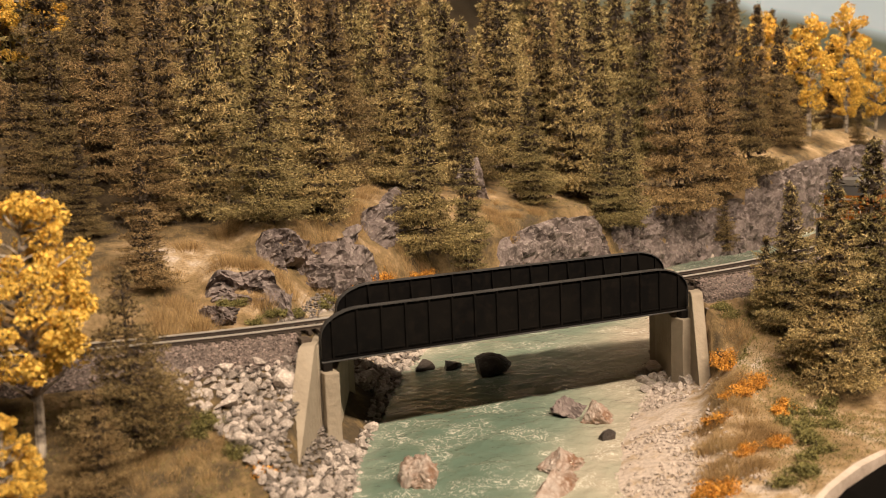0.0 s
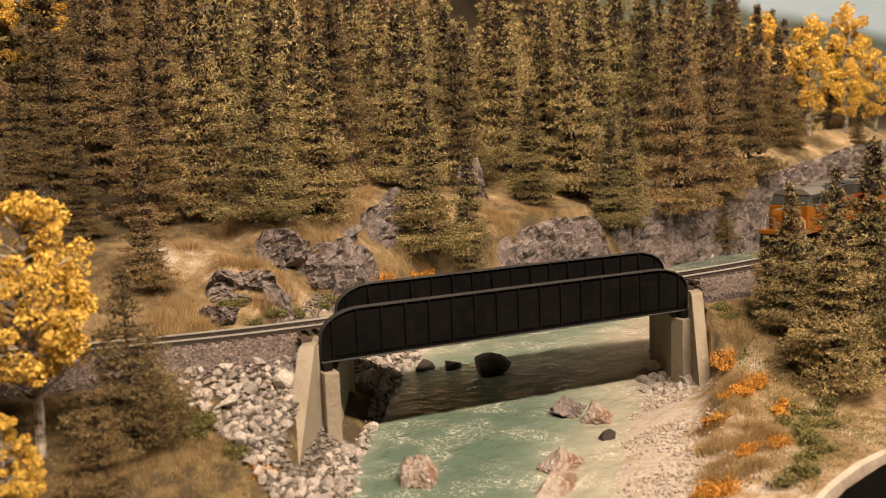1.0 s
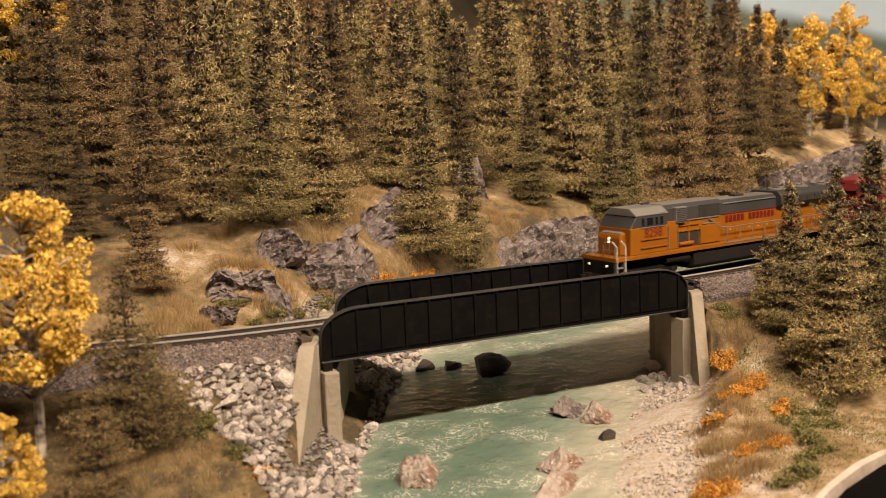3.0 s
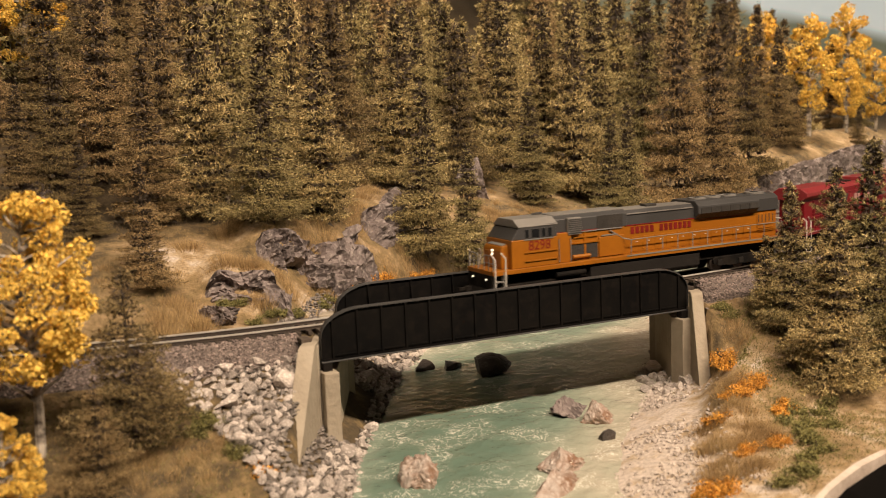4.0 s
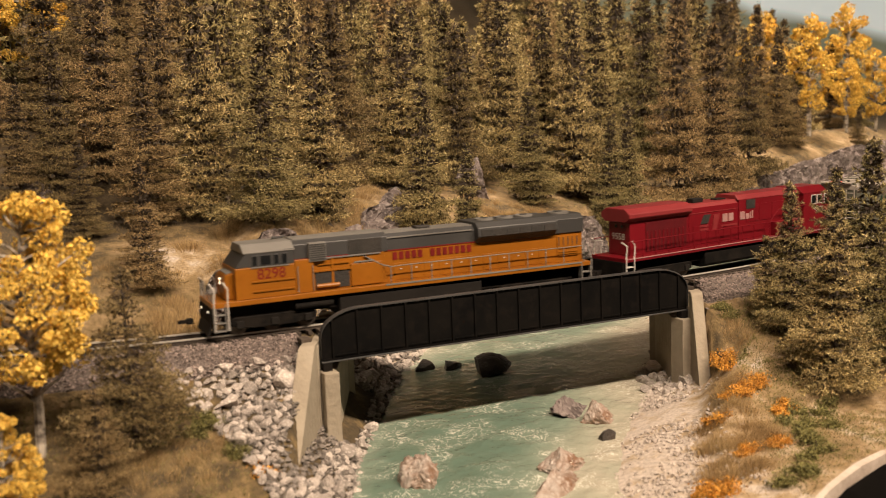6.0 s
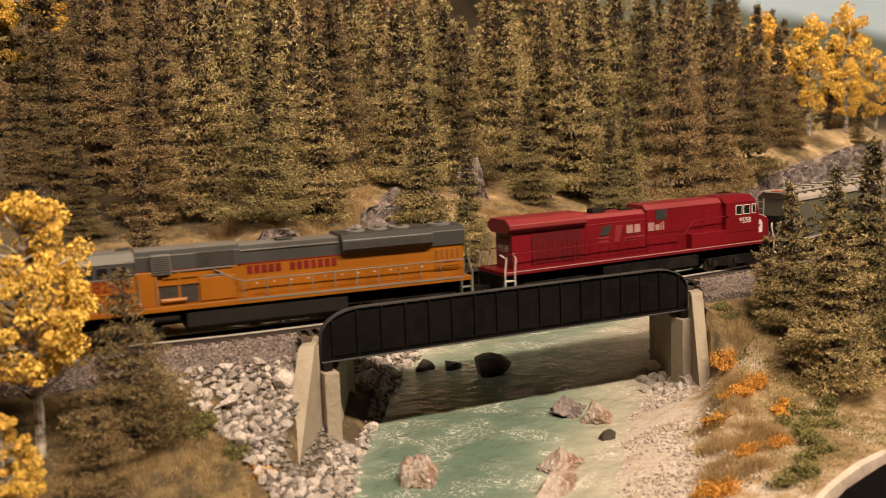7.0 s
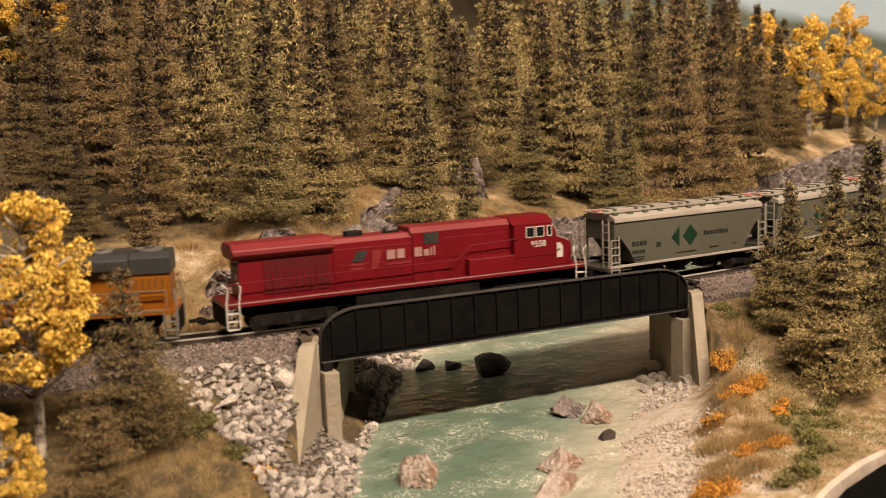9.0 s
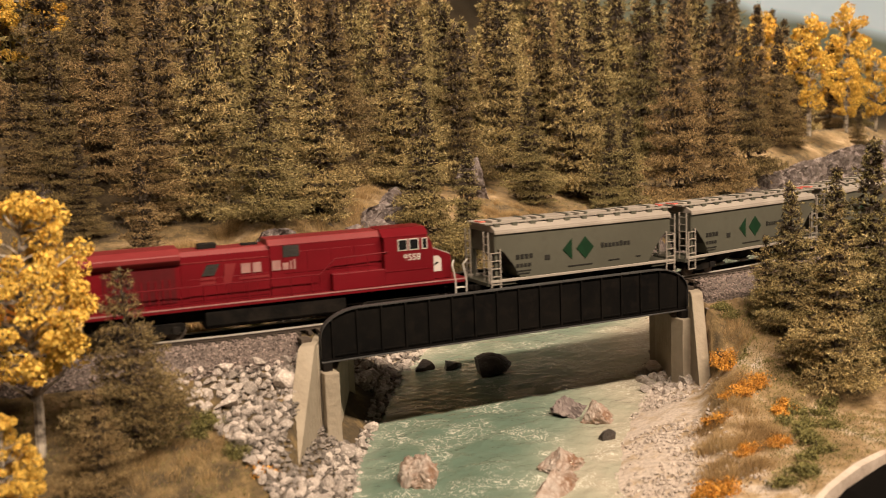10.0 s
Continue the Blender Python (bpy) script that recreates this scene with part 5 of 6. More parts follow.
for k, (x, y, r) in enumerate(((0.083, 0.174, 0.006), (0.090, 0.176, 0.0065), (0.122, 0.198, 0.006), (0.131, 0.204, 0.007), (0.172, 0.224, 0.0055), (0.187, 0.233, 0.0055), (0.196, 0.234, 0.005))):
    bush("orange_bush", x, y, r * 1.2, orange_mat, "low bush with bright orange autumn leaves beside the rocks", 520 + k, "orange bushes")
for k, (x, y, r) in enumerate(((0.286, -0.056, 0.005), (0.291, -0.050, 0.006), (0.289, -0.044, 0.005), (0.244, -0.165, 0.006), (0.225, -0.176, 0.005), (0.219, -0.197, 0.006), (0.213, -0.209, 0.006), (0.206, -0.220, 0.006), (0.181, -0.234, 0.006),
                               (0.179, -0.242, 0.005), (0.166, -0.240, 0.006), (0.244, -0.192, 0.006), (0.271, -0.160, 0.006), (0.258, -0.168, 0.006), (0.232, -0.186, 0.005), (0.196, -0.226, 0.005))):
    bush("green_shrub", x, y, r, shrub_mat, "low olive green shrub on the grassy near bank", 540 + k, "green shrubs")
for k, (x, y, r) in enumerate(((-0.084, -0.066, 0.006), (-0.081, -0.073, 0.007), (-0.088, -0.077, 0.006), (-0.077, -0.068, 0.006), (-0.100, -0.077, 0.007), (-0.070, -0.098, 0.006), (-0.135, -0.15, 0.009), (-0.1, -0.13, 0.009),
                               (-0.028, 0.092, 0.005), (-0.018, 0.094, 0.005), (0.001, 0.083, 0.005), (0.024, 0.105, 0.0055), (0.056, 0.139, 0.006), (-0.014, 0.072, 0.005), (0.010, 0.090, 0.0045), (0.065, 0.150, 0.005))):
    bush("green_shrub", x, y, r, shrub_mat, "low olive green shrub beside the track", 570 + k, "green shrubs")


# ---- the train: local x points the way it runs, u is the distance back from the front coupler, in mm ----
MM = 0.001


def ubox(bm, u0, u1, y0, y1, z0, z1, bevel=0.0):
    return box(bm, -u1 * MM, -u0 * MM, y0 * MM, y1 * MM, z0 * MM, z1 * MM, bevel * MM)


def ub(*a, **k):
    return ubox(bmesh.new(), *a, **k)


def uprism(outline, axis, lo, hi, bevel=0.0):
    """Outline in mm: axis x takes (y, z) from u = lo to hi; axis y takes (u, z)."""
    if axis == "x":
        return prism(bmesh.new(), [(a * MM, b * MM) for a, b in outline], "x", -hi * MM, -lo * MM, bevel * MM)
    return prism(bmesh.new(), [(-a * MM, b * MM) for a, b in outline], "y", lo * MM, hi * MM, bevel * MM)


def urod(points, r, sides=6):
    return rod(bmesh.new(), [(-u * MM, y * MM, z * MM) for u, y, z in points], r * MM, sides)


def lettering(text, u, z, height, y, mat, parent, name="road_number", narrow=1.0):
    """Raised characters on the side at +y, and on the far side too."""
    cu = bpy.data.curves.new(name, "FONT")
    cu.body, cu.size, cu.align_x, cu.align_y, cu.extrude = text, height * 1.38 * MM, "CENTER", "CENTER", 0.00005
    cu.offset = 0.00006
    tmp = bpy.data.objects.new("tmp", cu)
    scene.collection.objects.link(tmp)
    bpy.context.view_layer.update()
    me = bpy.data.meshes.new_from_object(tmp.evaluated_get(bpy.context.evaluated_depsgraph_get()))
    bpy.data.objects.remove(tmp)
    me.materials.clear()
    me.materials.append(mat)
    for side in (1, -1):
        ob = new(name, me)
        ob.parent = parent
        ob.matrix_basis = pose(-u * MM, side * (y + 0.08) * MM, z * MM, 90, 0, 180 if side > 0 else 0) @ Matrix.Diagonal((narrow, 1, 1, 1))
    return me


def truck(parent, u, axles, r, pitch, mats=None):
    """A bogie with its side frames, springs and turning wheelsets."""
    t = part("truck", ub(u - pitch * (axles - 1) / 2 - 4, u + pitch * (axles - 1) / 2 + 4, -5, 5, 6.5, 10.5, 0.4), under_mat, parent)
    half = pitch * (axles - 1) / 2
    for s in (1, -1):
        y0, y1 = sorted((s * 11.2, s * 13.0))
        part("side_frame", uprism([(u - half - 6, 9.2), (u - half - 3, 10.6), (u + half + 3, 10.6), (u + half + 6, 9.2), (u + half + 5, 5.4), (u + half - 1, 5.0), (u + half * 0.55, 3.4), (u - half * 0.55, 3.4), (u - half + 1, 5.0), (u - half - 5, 5.4)], "y", y0, y1, 0.25), under_mat, t)
        for k in range(axles):
            bm = bmesh.new()
            ubox(bm, u - half + k * pitch - 2.2, u - half + k * pitch + 2.2, s * 13.0, s * 14.2, 4.2, 8.6, 0.3)
            part("journal_box", bm, tank_mat, t)
    out = []
    for k in range(axles):
        uc = u - half + k * pitch
        bm = bmesh.new()
        for s in (1, -1):
            disc(bm, 0, s * 8.4 * MM, 0, r * MM, 2.6 * MM, "y", 24)
            disc(bm, 0, s * 7.2 * MM, 0, (r + 0.7) * MM, 0.6 * MM, "y", 24)
            ubox(bm, -r * 0.7, r * 0.7, s * 9.6, s * 9.9, -0.5, 0.5)
        disc(bm, 0, 0, 0, 1.2 * MM, 17 * MM, "y", 10)
        w = part("wheelset", bm, wheel_mat, t)
        w.location = (-uc * MM, 0, r * MM)
        out.append((w, uc, r))
    return out


def coupler(parent, u, sign):
    bm = bmesh.new()
    ubox(bm, min(u, u - sign * 8), max(u, u - sign * 8), -1.1, 1.1, 8.6, 10.6, 0.2)
    ubox(bm, min(u + sign * 1.0, u - sign * 3), max(u + sign * 1.0, u - sign * 3), -2.2, 2.4, 8.0, 11.2, 0.4)
    part("coupler", bm, under_mat, parent, "black knuckle coupler")


def steps(parent, u0, u1, y, ztop, mat, edge):
    """Corner steps: two side plates and three treads."""
    s = 1 if y > 0 else -1
    for uu in (u0, u1):
        part("step_side", ub(uu - 0.3, uu + 0.3, *sorted((y - s * 4, y)), 4.0, ztop), mat, parent)
    for z in (4.2, 9.0, 13.8):
        part("step_tread", ub(u0, u1, *sorted((y - s * 4, y + s * 0.2)), z, z + 0.6), edge, parent)


def railing(parent, points, mat, z0, r=0.34):
    """Handrail through the points, with a post under each."""
    part("handrail", urod(points, r), mat, parent)
    for u, y, z in points:
        part("stanchion", urod([(u, y, z0), (u, y, z)], r), mat, parent)


wheels = []
vehicles = []


def vehicle(name, label, category, length, bogies):
    v = thing(name, label, category)
    vehicles.append((v, length, bogies))
    return v


# orange six-axle diesel
L1 = 281.0
up = vehicle("orange_locomotive", "orange and grey six-axle diesel locomotive with lit headlights, hauling the train", "locomotive", L1, (47, 228))
part("deck", ub(9, 269, -17.4, 17.4, 18.4, 21.4, 0.3), yellow_mat, up, "orange walkway deck and sill")
part("underframe", ub(22, 258, -11, 11, 9.5, 18.4, 0.4), under_mat, up)
part("fuel_tank", uprism([(-15.5, 16.5), (15.5, 16.5), (15.5, 7.5), (12.0, 4.6), (-12.0, 4.6), (-15.5, 7.5)], "x", 88, 186, 0.5), tank_mat, up, "dusty grey fuel tank")
part("air_tank", urod([(84, 14.2, 13.5), (60, 14.2, 13.5)], 1.9, 12), under_mat, up)
part("nose", uprism([(18.5, 21.4), (18.5, 33.5), (19.8, 36.4), (28.5, 38.6), (28.5, 21.4)], "y", -11.5, 11.5, 0.6), yellow_mat, up, "sloping orange nose")
part("nose_top", uprism([(20.5, 36.75), (28, 38.65), (28, 38.95), (20.5, 37.05)], "y", -9.5, 9.5), grey_roof_mat, up, "grey anti-glare panel")
part("nose_door", ub(18.2, 18.7, -8.5, -3.0, 22, 33, 0.2), yellow_mat, up)
part("cab", ub(24, 60.5, -16.4, 16.4, 21.4, 40.4, 0.5), yellow_mat, up, "orange cab side")
bm = uprism([(24.3, 40.4), (31.0, 49.0), (60.3, 49.6), (60.3, 40.4)], "y", -16.0, 16.0, 0.3)
part("cab_upper", bm, grey_mat, up, "grey upper cab")
part("cab_roof", uprism([(-16.6, 48.8), (-9.5, 53.6), (9.5, 53.6), (16.6, 48.8), (15.8, 48.3), (-15.8, 48.3)], "x", 29.5, 61, 0.3), grey_roof_mat, up, "dusty grey cab roof")
for s in (1, -1):
    for u0, u1 in ((34.5, 38.0), (39.6, 46.4), (47.8, 51.2), (52.6, 56.2)):
        fr = part("side_window", ub(u0, u1, *sorted((s * 15.9, s * 16.35)), 40.9, 47.2, 0.1), grey_mat, up)
        part("pane", ub(u0 + 0.5, u1 - 0.5, *sorted((s * 16.2, s * 16.5)), 41.4, 46.8), glass_mat, fr, "dark glass")
    bm = uprism([(26.3, 42.0), (31.0, 48.0), (30.7, 48.3), (26.0, 42.3)], "y", *sorted((s * 1.0, s * 14.5)))
    part("windscreen", bm, glass_mat, up, "dark windscreen pane")
    part("cab_rib", ub(34, 60, *sorted((s * 16.3, s * 17.2)), 31.2, 31.9), yellow_mat, up)
    part("cab_rib", ub(34, 60, *sorted((s * 16.3, s * 17.2)), 25.4, 26.1), yellow_mat, up)
    part("cab_rail", urod([(62.5, s * 15.2, 22), (62.5, s * 15.2, 38)], 0.3), grey_roof_mat, up)
    part("cab_rail", urod([(72, s * 15.2, 22), (72, s * 15.2, 38)], 0.3), grey_roof_mat, up)
    part("window_trim", ub(33.5, 57, *sorted((s * 16.2, s * 16.9)), 39.8, 40.5), grey_roof_mat, up)
    part("red_stripe", ub(58, 118, *sorted((s * 12.4, s * 12.75)), 41.5, 42.1), letter_red_mat, up)
    part("red_stripe", ub(120, 184, *sorted((s * 11.4, s * 11.8)), 41.2, 41.9), letter_red_mat, up)
    part("louvre_panel", ub(99, 112, *sorted((s * 13.4, s * 14.0)), 36.5, 37.3), grey_roof_mat, up)
    part("louvre_panel", ub(76, 96, *sorted((s * 12.4, s * 13.4)), 37.0, 37.8), yellow_mat, up)
    part("partition", ub(84.5, 86.0, *sorted((s * 12.3, s * 13.2)), 22.4, 40.8), yellow_mat, up)
    part("hood_ledge", ub(122, 182, *sorted((s * 11.4, s * 12.3)), 49.4, 50.1), grey_roof_mat, up)
    part("cab_door", ub(61, 73.0, *sorted((s * 12.0, s * 14.6)), 21.4, 41.8, 0.4), yellow_mat, up)
    part("louvre_box", ub(70, 81, *sorted((s * 11.5, s * 15.4)), 40.0, 51.5, 0.3), grey_roof_mat, up, "grey ribbed louvre box")
    for z in range(8):
        part("louvre", ub(70.4, 80.6, *sorted((s * 15.3, s * 15.8)), 41.0 + z * 1.3, 41.6 + z * 1.3), grey_mat, up)
    # no opening here: a dark slab on the hood paints the bay's inner shade
    part("recess", ub(74, 96, *sorted((s * 12.3, s * 12.9)), 22.4, 33.0), grille_mat, up, "flat dark panel painted as the shade of an open equipment bay")
    part("recess_edge", ub(73, 97, *sorted((s * 12.4, s * 13.6)), 33.0, 34.0), yellow_mat, up)
    part("brake_reservoir", urod([(74.5, s * 13.4, 24.2), (89, s * 13.4, 24.2)], 1.4, 10), yellow_mat, up)
    part("dark_intake", ub(96, 118, *sorted((s * 12.2, s * 12.8)), 41.6, 50.8), grille_mat, up, "black intake grille")
    part("panel_line", ub(60, 117, *sorted((s * 12.3, s * 13.4)), 40.8, 41.5), grey_roof_mat, up)
    part("side_panel", ub(97, 118, *sorted((s * 12.3, s * 13.6)), 22.0, 36.0, 0.4), yellow_mat, up)
    bm = urod([(106, s * 13.4, 40.0), (118, s * 13.4, 33.2), (122, s * 17, 32.2)], 0.45)
    part("grab_rail", bm, grey_roof_mat, up)
part("equipment_hood", ub(60, 120, -12.5, 12.5, 21.4, 41.5, 0.3), yellow_mat, up)
part("equipment_hood_top", uprism([(-12.5, 41.5), (-12.5, 50.8), (-8, 53.4), (8, 53.4), (12.5, 50.8), (12.5, 41.5)], "x", 60.5, 122, 0.3), grey_mat, up, "grey upper hood")
part("equipment_roof", uprism([(-8.5, 53.2), (8.5, 53.2), (8.5, 53.8), (-8.5, 53.8)], "x", 62, 121), grey_roof_mat, up)
part("long_hood", ub(118, 266, -11.5, 11.5, 21.4, 41.5, 0.3), yellow_mat, up, "orange long hood")
part("long_hood_top", uprism([(-11.5, 41.5), (-11.5, 49.5), (-8.5, 52.2), (8.5, 52.2), (11.5, 49.5), (11.5, 41.5)], "x", 120, 186, 0.3), grey_mat, up, "grey upper hood")
part("long_hood_roof", uprism([(-8.4, 52.0), (8.4, 52.0), (8.4, 52.6), (-8.4, 52.6)], "x", 121, 185), grey_roof_mat, up)
part("radiator", uprism([(-11.6, 40.5), (-16.8, 45.0), (-16.2, 50.8), (-12.5, 54.2), (12.5, 54.2), (16.2, 50.8), (16.8, 45.0), (11.6, 40.5)], "x", 184, 244, 0.4), grey_mat, up, "grey flared radiator section")
part("rear_hood_top", uprism([(-12.6, 41.5), (-12.6, 51.0), (-9, 54.0), (9, 54.0), (12.6, 51.0), (12.6, 41.5)], "x", 244, 267, 0.3), grey_mat, up)
for s in (1, -1):
    for k in range(6):
        u = 186.5 + k * 9.4
        outline = [(s * 12.2, 40.8), (s * 16.9, 44.8), (s * 17.2, 45.2), (s * 16.8, 49.4), (s * 15.5, 49.2), (s * 12.0, 42.0)]
        part("radiator_grille", uprism(outline, "x", u, u + 8.7), grille_mat, up, "black radiator grille")
    part("rear_grille", ub(246, 263, *sorted((s * 11.4, s * 12.0)), 27, 39.5), yellow_mat, up)
    for k in range(5):
        part("door_seam", ub(247 + k * 3.6, 247.5 + k * 3.6, *sorted((s * 11.9, s * 12.3)), 33, 39), grey_mat, up)
    for z in (26, 28.5, 31):
        part("rung", ub(247, 262, *sorted((s * 11.9, s * 12.5)), z, z + 0.6), yellow_mat, up)
    for k in range(11):
        u = 126 + k * 10.6
        part("hood_door", ub(u, u + 10.0, *sorted((s * 11.4, s * 11.75)), 22.5, 33.0, 0.1), yellow_mat, up)
        part("door_latch", ub(u + 4.4, u + 5.6, *sorted((s * 11.7, s * 12.1)), 29.0, 29.6), white_mat, up)
    # maker's word in red: one plain bar for each character
    for k in range(12):
        u = 181 - (k + (1 if k > 6 else 0)) * 4.35
        part("letter_bar", ub(u - 3.1, u, *sorted((s * 11.45, s * 11.85)), 35.4, 40.2), letter_red_mat, up, "red letter-sized bar")
    rail = [(122, s * 17.0, 32.2)] + [(u, s * 17.0, 32.4) for u in range(136, 262, 14)] + [(264, s * 17.0, 32.4)]
    railing(up, rail, grey_roof_mat, 21.0)
    part("sill_stripe", ub(118, 262, *sorted((s * 17.3, s * 17.7)), 20.5, 21.5), grey_roof_mat, up)
    for u0, u1 in ((10, 17), (262, 269)):
        steps(up, u0, u1, s * 17.6, 20.5, grey_roof_mat, grey_roof_mat)
    for uu, du in ((10.5, 1), (18.5, 1)):
        part("end_handrail", urod([(uu, s * 17.2, 4.5), (uu, s * 17.2, 21), (uu + 0.5, s * 16.6, 29), (uu - 1.6, s * 14.0, 33)], 0.5), white_mat if du else grey_mat, up)
    part("end_handrail", urod([(269.5, s * 17.2, 8), (269.5, s * 17.2, 24), (268, s * 14.5, 33)], 0.5), grey_roof_mat, up)
    part("ditch_light", disc(bmesh.new(), -8.4 * MM, s * 9 * MM, 15.5 * MM, 0.75 * MM, 0.8 * MM, "x", 14), lamp_mat, up, "lit ditch light")
for z in (33.2, 30.9):
    part("headlight", disc(bmesh.new(), -18.3 * MM, 0.6 * MM, z * MM, 0.85 * MM, 0.9 * MM, "x", 14), lamp_mat, up, "lit headlight")
for s in (1, -1):
    part("front_railing", urod([(9.8, s * 16, 21.2), (9.8, s * 16, 30.0), (9.8, s * 14, 31.6), (9.8, s * 5, 31.6), (9.8, s * 4, 30.0), (9.8, s * 4, 21.2)], 0.4), grey_roof_mat, up)
    part("front_railing", urod([(9.8, s * 10, 21.2), (9.8, s * 10, 31.6)], 0.35), grey_roof_mat, up)
    part("front_railing", urod([(9.8, s * 16, 26.4), (9.8, s * 4, 26.4)], 0.3), grey_roof_mat, up)
part("pilot", ub(8.4, 10.0, -15.5, 15.5, 8.5, 18.6, 0.3), under_mat, up)
part("snow_plow", uprism([(6.0, 2.2), (7.6, 2.0), (10.6, 8.6), (8.4, 9.4)], "y", -14.5, 14.5, 0.2), tank_mat, up, "dark grey snow plough")
part("rear_pilot", ub(268, 269.5, -15.5, 15.5, 6.0, 18.6, 0.3), under_mat, up)
for u, r in ((197, 6.4), (212, 6.4), (227, 6.4), (254, 7.6)):
    fan = part("roof_fan", disc(bmesh.new(), -u * MM, 0, 54.6 * MM, r * MM, 1.2 * MM, "z", 28), grey_roof_mat, up, "round dusty roof fan")
    part("fan_hub", disc(bmesh.new(), -u * MM, 0, 55.4 * MM, r * 0.4 * MM, 0.5 * MM, "z", 18), grey_mat, fan)
part("exhaust_stack", ub(146, 156, -3.4, 3.4, 52.5, 54.2, 0.4), grille_mat, up)
part("horn", urod([(52, -2, 54.6), (60, -2, 54.9)], 0.7), grey_mat, up)
lettering("8298", 46.0, 35.6, 6.4, 16.4, letter_red_mat, up)
for uc in (47, 228):
    wheels += truck(up, uc, 3, 6.0, 21)
coupler(up, 0, 1)
coupler(up, L1, -1)

# red six-axle diesel, running with its cab at the back
L2 = 272.0
cp = vehicle("red_locomotive", "red six-axle diesel locomotive coupled with its cab trailing", "locomotive", L2, (54, 216))
part("deck", ub(10, 259, -17.4, 17.4, 17.6, 20.4, 0.3), red_mat, cp)
part("underframe", ub(24, 246, -11, 11, 9.5, 17.6, 0.4), under_mat, cp)
part("fuel_tank", uprism([(-15.5, 16), (15.5, 16), (15.5, 7), (12, 4.6), (-12, 4.6), (-15.5, 7)], "x", 92, 178, 0.5), under_mat, cp, "black fuel tank")
part("rear_hood", ub(21, 80, -10.6, 10.6, 20.4, 46, 0.3), red_mat, cp)
part("radiator_top", uprism([(-10.8, 44.5), (-14.6, 47.5), (-14.6, 50.5), (-9.5, 54.0), (9.5, 54.0), (14.6, 50.5), (14.6, 47.5), (10.8, 44.5)], "x", 17, 80, 0.4), dusty_red_mat, cp, "overhanging dusty red radiator roof")
part("long_hood", ub(80, 134, -10.8, 10.8, 20.4, 49.0, 0.3), red_mat, cp)
part("long_hood_roof", uprism([(-10.9, 48.6), (-8.4, 51.6), (8.4, 51.6), (10.9, 48.6)], "x", 80, 134, 0.3), dusty_red_mat, cp, "dusty red hood roof")
part("blower_hood", ub(133, 205, -11.8, 11.8, 20.4, 51.5, 0.3), red_mat, cp)
part("blower_roof", uprism([(-12.2, 50.8), (-8.8, 54.6), (8.8, 54.6), (12.2, 50.8)], "x", 132, 205, 0.3), dusty_red_mat, cp)
part("cab", uprism([(204, 20.4), (204, 51.0), (232.5, 51.0), (236, 45.0), (237, 40), (237, 20.4)], "y", -16.2, 16.2, 0.4), red_mat, cp, "red crew cab")
part("cab_roof", uprism([(-16.6, 50.4), (-9.5, 55.2), (9.5, 55.2), (16.6, 50.4), (15.8, 50.0), (-15.8, 50.0)], "x", 203, 234, 0.3), red_mat, cp)
part("nose", uprism([(236, 20.4), (236, 41.5), (249.5, 36.0), (250.5, 34), (250.5, 20.4)], "y", -12.5, 12.5, 0.5), red_mat, cp, "red nose with a white top")
part("nose_panel", uprism([(237, 41.3), (249.3, 36.3), (249.5, 36.6), (237, 41.7)], "y", -11.0, 11.0), white_mat, cp, "dusty white nose top")
